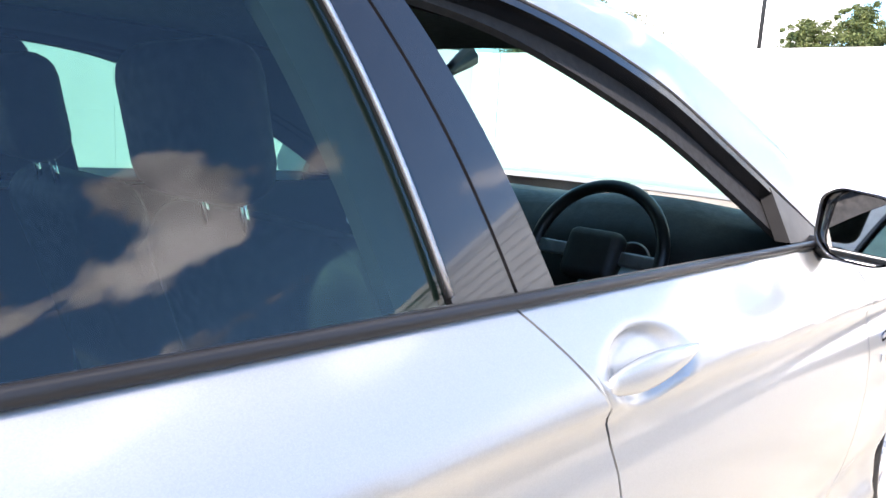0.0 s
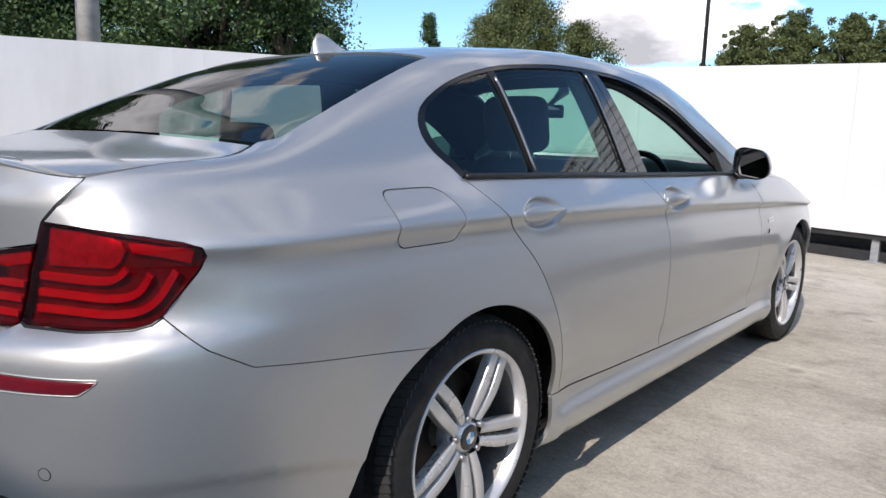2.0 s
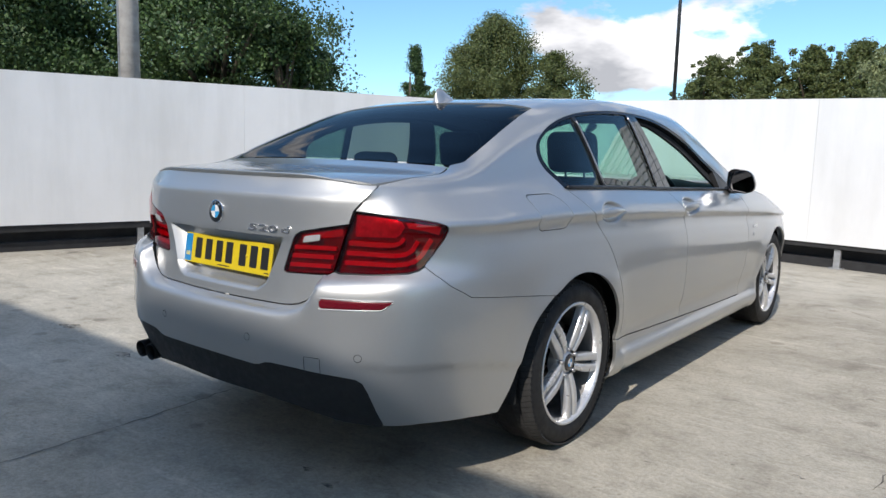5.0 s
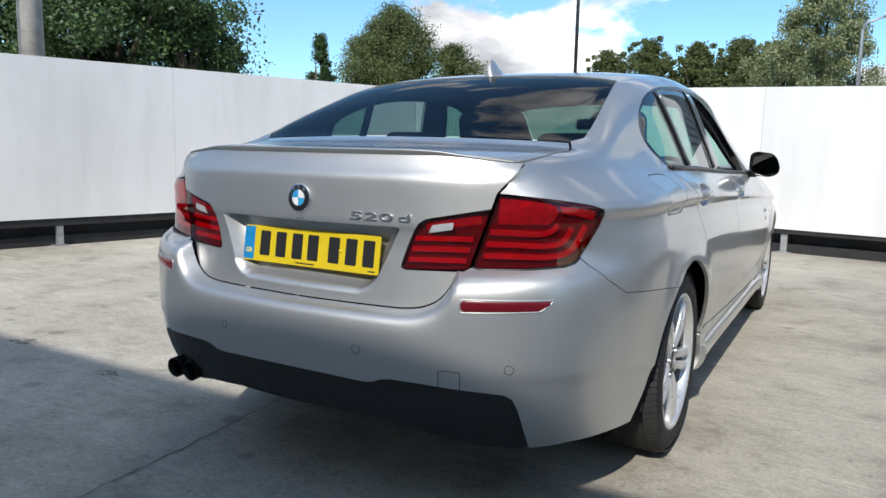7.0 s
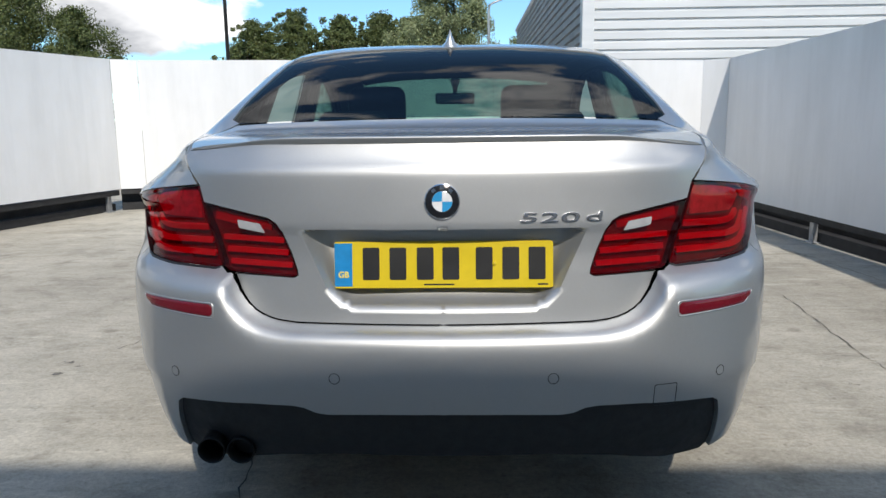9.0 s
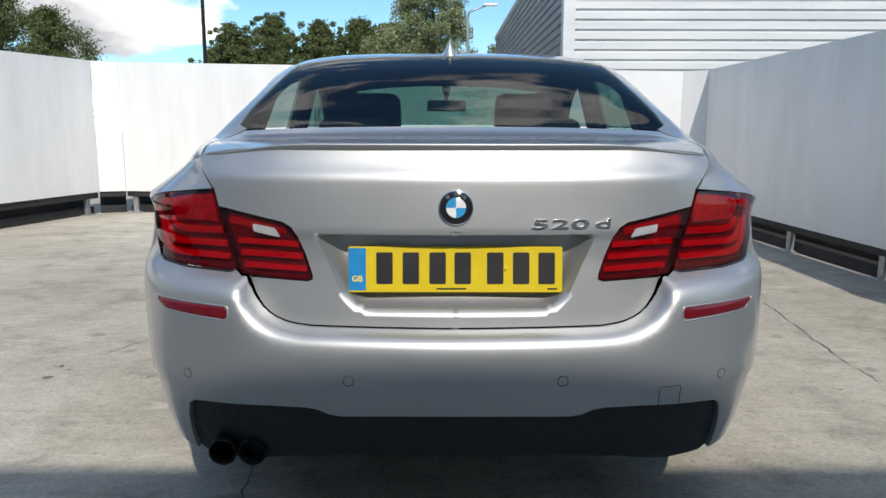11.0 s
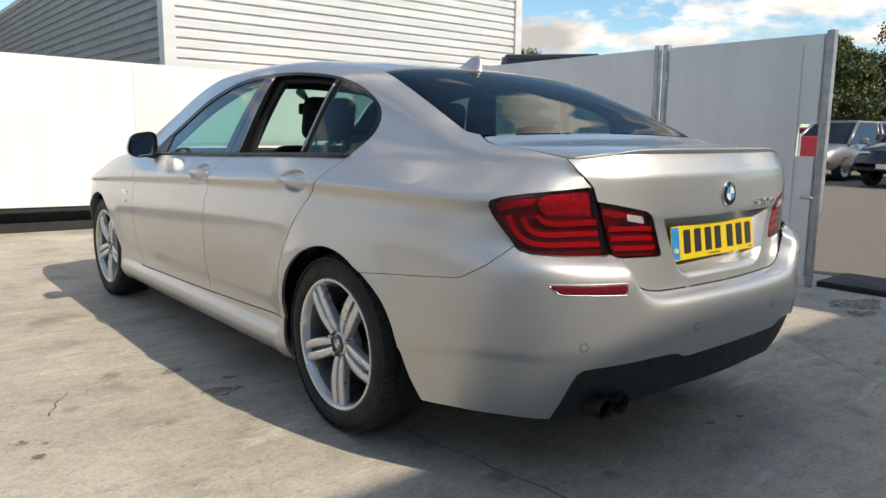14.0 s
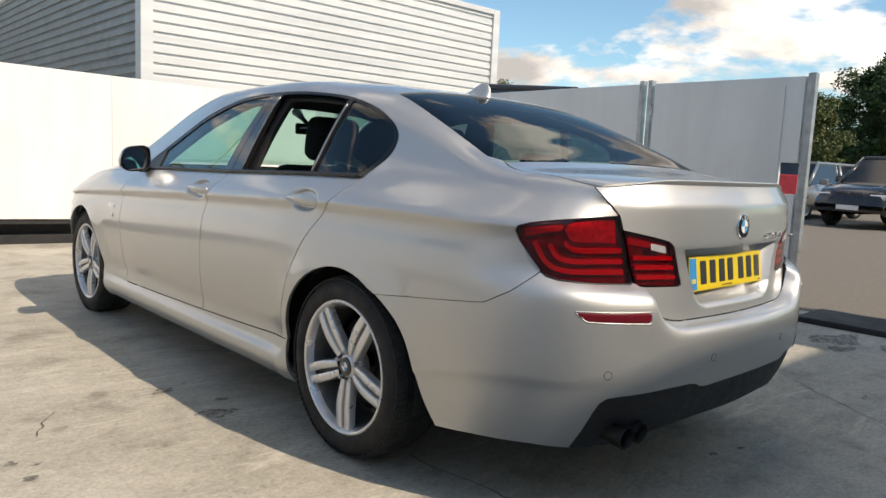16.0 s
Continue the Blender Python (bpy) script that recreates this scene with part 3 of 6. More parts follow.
def tube(bm, path, radius, n=8, closed=False, caps=True):
    """A round bar along a line; radius may be a list."""
    path = [Vector(p) for p in path]
    k = len(path)
    rings = []
    up = Vector((0, 0, 1))
    for i, p in enumerate(path):
        a = path[i - 1] if i or closed else p
        b = path[(i + 1) % k] if i < k - 1 or closed else p
        t = (b - a).normalized()
        u = t.cross(up)
        if u.length < 0.05:
            u = t.cross(Vector((0, 1, 0)))
        u.normalize()
        w = u.cross(t)
        r = radius[i] if isinstance(radius, (list, tuple)) else radius
        rings.append([bm.verts.new(p + (u * math.cos(2 * math.pi * j / n) + w * math.sin(2 * math.pi * j / n)) * r) for j in range(n)])
    for i in range(k if closed else k - 1):
        a, b = rings[i], rings[(i + 1) % k]
        for j in range(n):
            bm.faces.new([a[j], a[(j + 1) % n], b[(j + 1) % n], b[j]])
    if caps and not closed:
        bm.faces.new(list(reversed(rings[0])))
        bm.faces.new(rings[-1])
    bmesh.ops.recalc_face_normals(bm, faces=bm.faces)
    return bm


def lathe(bm, profile, n=48, axis="x"):
    """Turns a profile of (along, radius) about the x axis."""
    rings = []
    for a, r in profile:
        rings.append([bm.verts.new((a, r * math.cos(2 * math.pi * j / n), r * math.sin(2 * math.pi * j / n))) for j in range(n)])
    for p, q in zip(rings, rings[1:]):
        for j in range(n):
            bm.faces.new([p[j], p[(j + 1) % n], q[(j + 1) % n], q[j]])
    bmesh.ops.remove_doubles(bm, verts=bm.verts, dist=1e-5)
    bmesh.ops.recalc_face_normals(bm, faces=bm.faces)
    return bm


def prism(bm, outline, z0, z1, m=None):
    """A plate between two heights with a given outline in x and y."""
    lo = [bm.verts.new((p[0], p[1], z0)) for p in outline]
    hi = [bm.verts.new((p[0], p[1], z1)) for p in outline]
    n = len(outline)
    bm.faces.new(list(reversed(lo)))
    bm.faces.new(hi)
    for i in range(n):
        bm.faces.new([lo[i], lo[(i + 1) % n], hi[(i + 1) % n], hi[i]])
    if m is not None:
        bmesh.ops.transform(bm, matrix=m, verts=lo + hi)
    bmesh.ops.recalc_face_normals(bm, faces=bm.faces)
    return bm


def cushion(bm, x0, x1, y0, y1, z0, z1, r, m=None):
    """A soft block with a rounded outline."""
    k = bmesh.ops.create_cube(bm, size=1.0)
    vs = k["verts"]
    for v in vs:
        v.co = Vector(((x0 + x1) / 2 + v.co.x * (x1 - x0), (y0 + y1) / 2 + v.co.y * (y1 - y0), (z0 + z1) / 2 + v.co.z * (z1 - z0)))
    if m is not None:
        bmesh.ops.transform(bm, matrix=m, verts=vs)
    bmesh.ops.bevel(bm, geom=list({e for v in vs for e in v.link_edges}), offset=r, segments=4, affect="EDGES", profile=0.5)

# ---- the yard ----
def slab(name, bm, material, label="", category="", kind="structure", smooth=False):
    return tagged(new(name, mesh(name, bm, material, smooth)), label, category, "", kind)


bm = bmesh.new()
bmesh.ops.create_grid(bm, x_segments=8, y_segments=8, size=400)
slab("ground", bm, M_CONCRETE, "pale weathered concrete yard, stained and cracked", "ground")


def crack(points, width, seed):
    """A dirt-filled crack, laid a little above the concrete."""
    rng = random.Random(seed)
    bm = bmesh.new()
    line = []
    for a, b in zip(points, points[1:]):
        n = max(3, int(math.hypot(b[0] - a[0], b[1] - a[1]) / 0.05))
        for i in range(n):
            f = i / n
            line.append((a[0] + (b[0] - a[0]) * f + rng.gauss(0, 0.006), a[1] + (b[1] - a[1]) * f + rng.gauss(0, 0.006)))
    prev = None
    for i, p in enumerate(line):
        q = line[min(i + 1, len(line) - 1)]
        o = line[max(i - 1, 0)]
        t = Vector((q[0] - o[0], q[1] - o[1])).normalized()
        w = width * (0.25 + rng.random()) * 0.5
        l, r = bm.verts.new((p[0] - t.y * w, p[1] + t.x * w, 0.0035)), bm.verts.new((p[0] + t.y * w, p[1] - t.x * w, 0.0035))
        if prev:
            bm.faces.new([prev[0], prev[1], r, l])
        prev = (l, r)
    bmesh.ops.recalc_face_normals(bm, faces=bm.faces)
    return slab("ground_crack", bm, M_CRACK, "dirt-filled crack across the concrete", "crack")


# cracks run across the slab
crack([(-0.55, -0.9), (-0.58, -0.25), (-0.61, 0.13), (-0.65, 0.5), (-0.7, 1.0)], 0.006, 1)
crack([(1.3, 5.0), (2.2, 4.2), (3.0, 3.9)], 0.006, 2)
crack([(2.1, 3.0), (2.04, 2.5), (1.97, 1.95), (1.93, 1.42)], 0.006, 3)
crack([(2.3, 1.65), (2.12, 1.22), (1.87, 0.72), (1.55, 0.3), (1.41, 0.09), (1.2, -0.2)], 0.006, 4)
crack([(-1.72, 1.93), (-1.66, 2.05), (-1.56, 2.19)], 0.007, 6)
crack([(2.6, 6.3), (2.9, 4.4), (3.0, 2.9)], 0.006, 7)


def stain(x, y, r, seed):
    """A dried dark spot of irregular outline on the concrete."""
    rng = random.Random(seed)
    p, q = rng.uniform(0, 6), rng.uniform(0, 6)
    bm = bmesh.new()
    bm.faces.new([bm.verts.new((x + r * (1 + 0.35 * math.sin(2 * a + p) + 0.25 * math.sin(5 * a + q)) * math.cos(a), y + r * 0.7 * (1 + 0.3 * math.sin(3 * a + q)) * math.sin(a), 0.0038)) for a in np.linspace(0, 2 * math.pi, 36, endpoint=False)])
    return slab("ground_stain", bm, M_STAIN, "dark dried spot on the concrete", "stain")


for k, (x, y, r) in enumerate(((-1.06, 1.77, 0.075), (-0.98, 1.92, 0.030), (-1.82, 1.55, 0.030), (-1.86, 1.71, 0.030), (-1.78, 1.66, 0.020), (1.67, 0.11, 0.030), (-1.14, 2.17, 0.050), (-2.45, 0.64, 0.070), (-1.57, 0.54, 0.050), (0.30, 0.24, 0.020), (0.45, 0.20, 0.020), (1.70, 1.40, 0.020), (1.77, 2.62, 0.020), (3.02, 0.70, 0.20), (2.72, 0.58, 0.10), (3.12, 0.32, 0.16), (2.45, 0.15, 0.06))):
    stain(x, y, r, 50 + k)


def hoarding(name, a, b, low_a, low_b, high_a, high_b, posts, beam=True, label="white painted metal hoarding panel above a dark beam", seams=()):
    """A run of white panels between two places on the plan, standing clear of the ground on short posts."""
    a, b = Vector((*a, 0)), Vector((*b, 0))
    along_wall = (b - a).normalized()
    n = Vector((along_wall.y, -along_wall.x, 0))
    wall = thing(name, label, "wall", kind="structure")
    length = (b - a).length
    cuts = [0.0, *seams, length]
    for u0, u1 in zip(cuts, cuts[1:]):
        bm = bmesh.new()
        k = 0.0015
        lo0, lo1 = low_a + (low_b - low_a) * u0 / length, low_a + (low_b - low_a) * u1 / length
        hi0, hi1 = high_a + (high_b - high_a) * u0 / length, high_a + (high_b - high_a) * u1 / length
        ring = [(u0 + k, lo0), (u1 - k, lo1), (u1 - k, hi1), (u0 + k, hi0)]
        front = [bm.verts.new(a + along_wall * u + Vector((0, 0, z)) + n * 0.0) for u, z in ring]
        rear = [bm.verts.new(a + along_wall * u + Vector((0, 0, z)) - n * 0.04) for u, z in ring]
        bm.faces.new(front)
        bm.faces.new(list(reversed(rear)))
        for i in range(4):
            bm.faces.new([front[i], rear[i], rear[(i + 1) % 4], front[(i + 1) % 4]])
        bmesh.ops.recalc_face_normals(bm, faces=bm.faces)
        part("panel", bm, M_WHITE_PANEL, wall, smooth=False)
    if beam:
        # the dark steel beam under the panels, and the kerb at its foot
        for z0, z1, depth in ((low_a - 0.075, low_a - 0.004, 0.03), (0.0, 0.10, 0.16)):
            bm = bmesh.new()
            m = Matrix.Translation(a) @ Matrix(((along_wall.x, n.x, 0, 0), (along_wall.y, n.y, 0, 0), (0, 0, 1, 0), (0, 0, 0, 1)))
            box(bm, 0.0, length, -depth - 0.06, -0.02 if z0 else -0.10, z0, z1, 0.004, m)
            part("beam" if z0 else "kerb", bm, M_BEAM_AND_SHADE, wall, smooth=False)
        # a near-black sheet put in for the shade of the void below the panels
        bm = bmesh.new()
        box(bm, 0.0, length, -0.30, -0.24, 0.0, low_a + 0.05, 0.0, m)
        part("gap_backing", bm, M_BEAM_AND_SHADE, wall, smooth=False)
        for u in posts:
            bm = bmesh.new()
            box(bm, u - 0.035, u + 0.035, -0.09, -0.045, 0.0, low_a - 0.02, 0.004, m)
            box(bm, u - 0.075, u + 0.075, -0.12, -0.02, 0.0, 0.012, 0.003, m)
            part("post", bm, M_GALV, wall, smooth=False)
    return wall


hoarding("wall_back", (-4.33, 8.262), (2.87, 7.233), 0.30, 0.27, 2.015, 1.825, (0.10, 2.98, 5.12, 7.1), seams=(2.4, 4.8))
hoarding("wall_corner_left", (-4.63, 8.12), (-4.333, 8.26), 0.30, 0.30, 2.02, 2.015, ())
hoarding("wall_left", (-6.98, -2.5), (-4.631, 8.118), 0.29, 0.30, 1.84, 2.02, (2.5, 5.62, 8.5, 10.7), seams=(3.1, 6.9))
hoarding("wall_corner_right", (2.872, 7.231), (3.105, 7.03), 0.27, 0.27, 1.825, 1.825, ())
hoarding("wall_right", (3.107, 7.028), (3.30, 2.62), 0.27, 0.25, 1.825, 1.872, (0.5, 1.95, 3.3), seams=())
# a gate leaf beside the right wall, hung between steel posts
gate = thing("gate", "white sheet-metal gate leaf on galvanised posts, closed", "gate")
bm = bmesh.new()
for y0, y1, z0, z1 in ((1.345, 2.47, 0.08, 1.868), (1.205, 1.345, 1.225, 1.868), (1.205, 1.345, 0.08, 0.985)):
    box(bm, 3.29, 3.33, y0, y1, z0, z1)
bmesh.ops.remove_doubles(bm, verts=bm.verts, dist=0.0005)
part("leaf", bm, M_WHITE_PANEL, gate, smooth=False)
bm = bmesh.new()
box(bm, 3.283, 3.289, 1.345, 1.40, 0.08, 1.80, 0.001)
part("cover_strip", bm, M_WHITE_PANEL, gate, smooth=False)
bm = bmesh.new()
tube(bm, [(3.285, 1.26, 0.68), (3.25, 1.26, 0.68), (3.25, 1.17, 0.68)], 0.008, 8)
part("bolt_handle", bm, M_GALV, gate)
bm = bmesh.new()
for z in (0.4, 1.0, 1.6):
    bm = bmesh.new()
    box(bm, 3.275, 3.345, 2.47, 2.50, z, z + 0.08, 0.003)
    part("hinge", bm, M_GALV, gate, smooth=False)
for y0, y1 in ((2.575, 2.62), (2.49, 2.535)):
    bm = bmesh.new()
    box(bm, 3.28, 3.34, y0, y1, 0.0, 1.90, 0.004)
    part("hinge_post", bm, M_GALV, gate, smooth=False)
bm = bmesh.new()
box(bm, 3.27, 3.33, 1.125, 1.17, 0.55, 1.89, 0.004)
part("end_post", bm, M_GALV, gate, smooth=False)
bm = bmesh.new()
box(bm, 3.30, 3.34, 1.15, 1.195, 0.0, 1.89, 0.004)
part("frame_post", bm, M_GALV, gate, smooth=False)

# raised threshold; its near-black colour holds the shade that falls on it
bm = bmesh.new()
box(bm, 3.40, 3.95, -5.0, 1.15, -0.05, 0.045, 0.012)
slab("kerb_yard", bm, M_BEAM_AND_SHADE, "low threshold strip across the gate opening, shade put into its dark colour", "kerb")

bm = bmesh.new()
box(bm, 3.955, 70.0, -40.0, 60.0, -0.05, 0.006)
slab("road", bm, M_ASPHALT, "worn brown-grey asphalt yard beyond the gate", "road")

# a made-up board on a thin post, so red shows through the gate's gap
board = thing("red_white_board", "red and white board on a thin post added behind the gate", "sign", m=pose(3.86, 1.54, 0.006, 0, 0, 22))
bm = bmesh.new()
prism(bm, rounded([(-0.16, -0.11), (0.16, -0.11), (0.16, 0.11), (-0.16, 0.11)], 0.02, 3), 0.0, 0.018)
part("base", bm, M_GALV, board, smooth=False)
bm = bmesh.new()
tube(bm, [(0, 0, 0.018), (0, 0, 0.95)], 0.016, 10)
part("post", bm, M_GALV, board)
bm = bmesh.new()
box(bm, -0.010, 0.010, -0.12, 0.015, 0.93, 1.13, 0.006)
part("red_panel", bm, M_RED_PAINT, board, smooth=False)
bm = bmesh.new()
box(bm, -0.010, 0.010, 0.017, 0.036, 0.93, 1.15, 0.006)
part("white_edge", bm, M_BADGE_WHITE, board, smooth=False)

# the clad building behind the back wall
bld = thing("clad_building", "large flat-roofed building in white horizontal ribbed metal cladding", "building")


def cladding(u_len, z0, z1, pitch, depth, m, material, name, parent):
    """Ribbed sheets: a flat face with a step and a groove at each rib."""
    bm = bmesh.new()
    prof = []
    z = z0
    while z < z1 - 0.01:
        top = min(z + pitch, z1)
        prof += [(0.0, z), (0.0, z + pitch * 0.60), (-depth * 0.25, z + pitch * 0.62), (-depth, z + pitch * 0.78), (-depth, z + pitch * 0.92), (0.0, z + pitch * 0.985)]
        z += pitch
    prev = None
    for d, zz in prof:
        row = [bm.verts.new(m @ Vector((u, d, min(zz, z1)))) for u in np.linspace(0, u_len, 6)]
        if prev:
            for i in range(5):
                bm.faces.new([prev[i], prev[i + 1], row[i + 1], row[i]])
        prev = row
    bmesh.ops.recalc_face_normals(bm, faces=bm.faces)
    return part(name, bm, material, parent, smooth=False)


BX0, BX1, BY, BTOP = 2.12, 10.50, 11.3, 4.75
cladding(BX1 - BX0 - 0.3, 0.0, BTOP - 0.12, 0.169, 0.040, Matrix.Translation((BX0 + 0.15, BY, 0)) @ Matrix.Rotation(0, 4, "Z") @ Matrix.Diagonal((1, -1, 1, 1)), M_CLAD, "front_cladding", bld)
cladding(16.0, 0.0, BTOP - 0.12, 0.169, 0.040, Matrix.Translation((BX0, BY + 0.2, 0)) @ Matrix.Rotation(radians(90), 4, "Z") @ Matrix.Diagonal((1, 1, 1, 1)), M_CLAD_SHADED, "side_cladding", bld)
for x0, x1, y0, y1, z0, z1, nm in ((BX0 - 0.04, BX0 + 0.17, BY - 0.05, BY + 0.2, 0, BTOP, "corner_trim"), (BX1 - 0.17, BX1 + 0.04, BY - 0.05, BY + 0.2, 0, BTOP, "corner_trim"),
                                   (BX0 + 0.17, BX1 - 0.17, BY - 0.05, BY + 0.3, BTOP - 0.12, BTOP, "roof_trim"), (BX0 - 0.04, BX0 + 0.2, BY + 0.2, BY + 16.2, BTOP - 0.12, BTOP, "roof_trim"),
                                   (BX0 + 0.1, BX1 - 0.05, BY + 0.2, BY + 16, 0.0, BTOP - 0.15, "core")):
    bm = bmesh.new()
    box(bm, x0, x1, y0, y1, z0, z1, 0.01)
    part(nm, bm, M_CLAD, bld, smooth=False)
# the building whose shade lies over the tail of the car
bm = bmesh.new()
box(bm, -14.0, 9.0, -16.0, -4.98, 0.0, 5.0, 0.02)
# an unseen block, added and sized to shade the ground by the gate
shade_block = bmesh.new()
box(shade_block, 3.45, 4.85, -4.975, -2.3, 0.0, 3.6, 0.02)
tagged(new("gate_shade_block", mesh("gate_shade_block", shade_block, M_BRICK, False)), "plain unseen block added to shade the ground beside the gate opening", "building")
tagged(new("workshop_building", mesh("workshop_building", bm, M_BRICK, False)), "plain rendered workshop building casting its shade on the yard", "building")


# ---- trees, lamp posts and parked cars beyond the walls ----
def tree(label, material_leaf, m, height, crown_low, radius, seed, clumps=60, leaves=90, size=0.22, conic=0.0, shoots=0):
    """A tapered trunk with limbs, and a crown of clumps of small leaves with gaps between them."""
    rng = random.Random(seed)
    leaves, size = int(leaves * 1.5), size * 0.74
    t = thing("tree", label, "tree", m=m)
    bm = bmesh.new()
    top = height * 0.8
    tube(bm, [(0, 0, 0), (rng.gauss(0, 0.1), rng.gauss(0, 0.1), top * 0.5), (rng.gauss(0, 0.2), rng.gauss(0, 0.2), top)], [radius * 0.09, radius * 0.06, 0.03], 8)
    centres = []
    lobe = [rng.uniform(0, 6.3) for _ in range(3)]
    for i in range(clumps):
        f = rng.random() ** 0.8
        z = crown_low + (height - crown_low) * f
        wide = radius * (math.sin(math.pi * min(1, 0.12 + 0.9 * f)) ** 0.6) * (1 - conic * f)
        a = rng.uniform(0, 2 * math.pi)
        r = wide * math.sqrt(rng.random()) * rng.uniform(0.75, 1.1) * (1 + 0.28 * math.sin(3 * a + lobe[0]) + 0.16 * math.sin(5 * a + 7 * f + lobe[1]))
        z += 0.05 * height * math.sin(4 * a + lobe[2])
        centres.append(Vector((r * math.cos(a), r * math.sin(a), z)))
    # upright shoots break the outline of the top
    for i in range(shoots):
        a, r = rng.uniform(0, 2 * math.pi), radius * rng.uniform(0.1, 0.95)
        for k in range(4):
            centres.append(Vector((r * math.cos(a) + 0.08 * k * math.cos(a), r * math.sin(a), height * (1 - 0.35 * (r / radius) ** 2) * (0.80 + 0.085 * k))))
    for c in centres[:: max(1, clumps // 14)]:
        base = Vector((0, 0, max(0.5, c.z * rng.uniform(0.35, 0.6))))
        tube(bm, [base, base.lerp(c, 0.5) + Vector((0, 0, 0.2)), c], [radius * 0.035, radius * 0.02, 0.01], 5)
    part("trunk", bm, M_BARK, t)
    dice = np.random.default_rng(seed)
    count = np.array([int(leaves * 1.7) if i < clumps else int(leaves * 0.6) for i in range(len(centres))])
    spread = radius * dice.uniform(0.11, 0.24, len(centres)) * np.where(np.arange(len(centres)) < clumps, 1.0, 0.42)
    mid = np.repeat(np.array([tuple(c) for c in centres]), count, axis=0)
    n = len(mid)
    at = mid + np.clip(dice.normal(0, 1, (n, 3)), -1.9, 1.9) * np.array((1, 1, 0.8)) * np.repeat(spread, count)[:, None] * 0.46
    u = dice.normal(0, 1, (n, 3))
    u /= np.linalg.norm(u, axis=1)[:, None]
    w = np.cross(u, dice.normal(0, 1, (n, 3)))
    w /= np.linalg.norm(w, axis=1)[:, None]
    k = (size * 0.78 * dice.uniform(0.5, 1.1, n))[:, None]
    corners = np.stack([at - u * k * 0.5, at + w * k * 0.3, at + u * k * 0.5, at - w * k * 0.3], axis=1).reshape(-1, 3)
    me = bpy.data.meshes.new("crown")
    me.vertices.add(4 * n)
    me.vertices.foreach_set("co", corners.astype(np.float32).ravel())
    me.loops.add(4 * n)
    me.loops.foreach_set("vertex_index", np.arange(4 * n, dtype=np.int32))
    me.polygons.add(n)
    me.polygons.foreach_set("loop_start", np.arange(0, 4 * n, 4, dtype=np.int32))
    me.update(calc_edges=True)
    me.materials.append(material_leaf)
    part("crown", me, material_leaf, t)
    return t

def far(x, y, z=0.0, turn=0.0):
    return pose(x, y, z, 0, 0, turn)


DARK = "dense dark green broadleaf tree behind the hoarding"
tree(DARK, M_LEAF_DARK, far(-16.5, 11.5), 6.7, 0.6, 4.2, 1, 300, 170, 0.22)
tree(DARK, M_LEAF_DARK, far(-19.5, 7.5), 6.4, 0.6, 4.6, 2, 300, 170, 0.22)
tree(DARK, M_LEAF_DARK, far(-13.6, 11.6), 4.6, 0.6, 2.0, 11, 70, 140, 0.18)
tree("mid-green bushy tree beyond the wall", M_LEAF, far(-29.5, 44.5), 10.8, 2.0, 5.2, 4, 300, 190, 0.30, 0.25)
tree("mid-green bushy tree beyond the wall", M_LEAF, far(-24.2, 44.5), 8.0, 1.0, 3.8, 9, 110, 160, 0.30, 0.2)
tree("small dark conical tree beyond the wall", M_LEAF_DARK, far(-16.9, 20.8), 5.2, 0.8, 1.25, 5, 70, 120, 0.16, 0.55)
SHRUB = "tall dark shrub in a row beyond the wall"
for k, (x, y, h, r) in enumerate(((-12.9, 44, 7.0, 2.6), (-10.4, 45, 7.9, 2.9), (-7.8, 46, 7.6, 2.9), (-5.2, 45, 7.5, 3.0), (-3.4, 46, 7.4, 2.6))):
    tree(SHRUB, M_LEAF, far(x, y), h, 0.8, r, 20 + k, 110, 150, 0.28, 0.2, 16)
tree("pale silvery willow beyond the wall", M_LEAF_PALE, far(-0.6, 39), 9.2, 1.5, 3.4, 8, 170, 190, 0.24, 0.05)
tree("mid-green tree at the far side of the yard", M_LEAF, far(31.0, 12.3), 4.9, 0.6, 2.3, 31, 190, 170, 0.26, 0.1)
tree("tall dark tree at the far side of the yard", M_LEAF_DARK, far(37.5, 10.4), 6.6, 0.6, 3.6, 32, 280, 190, 0.32, 0.1)
tree("tall dark tree at the far side of the yard", M_LEAF_DARK, far(38.5, 5.0), 7.2, 0.6, 4.0, 33, 280, 190, 0.32, 0.1)
tree("tall dark tree at the far side of the yard", M_LEAF_DARK, far(38.0, -2.0), 7.2, 1.0, 4.0, 34, 120, 150, 0.24, 0.1)
tree("small green tree beyond the building's end", M_LEAF, far(20.5, 21.5), 5.2, 1.0, 1.6, 35, 50, 120, 0.2, 0.1)

# poles and lamps
pole = thing("timber_pole", "weathered grey round pole behind the hoarding", "pole", m=far(-7.75, 3.98))
bm = bmesh.new()
tube(bm, [(0, 0, 0), (0, 0, 4), (0, 0, 8)], [0.135, 0.128, 0.12], 16)
part("pole", bm, plain("weathered_pole", (0.36, 0.34, 0.31), 0.85, vary=0.25, scale=6, bump_by=0.4), pole)
bm = bmesh.new()
tube(bm, [(-0.11, -0.09, 0), (-0.105, -0.085, 8)], 0.03, 8)
part("cable_conduit", bm, M_GALV, pole)
mast = thing("thin_mast", "tall thin dark steel mast", "pole", m=far(-11.0, 33.0))
bm = bmesh.new()
tube(bm, [(0, 0, 0), (0, 0, 16)], [0.10, 0.07], 10)
part("mast", bm, M_TRIM, mast)
street = thing("street_lamp", "grey street lamp with a short arm", "street lamp", m=far(1.15, 30.5))
bm = bmesh.new()
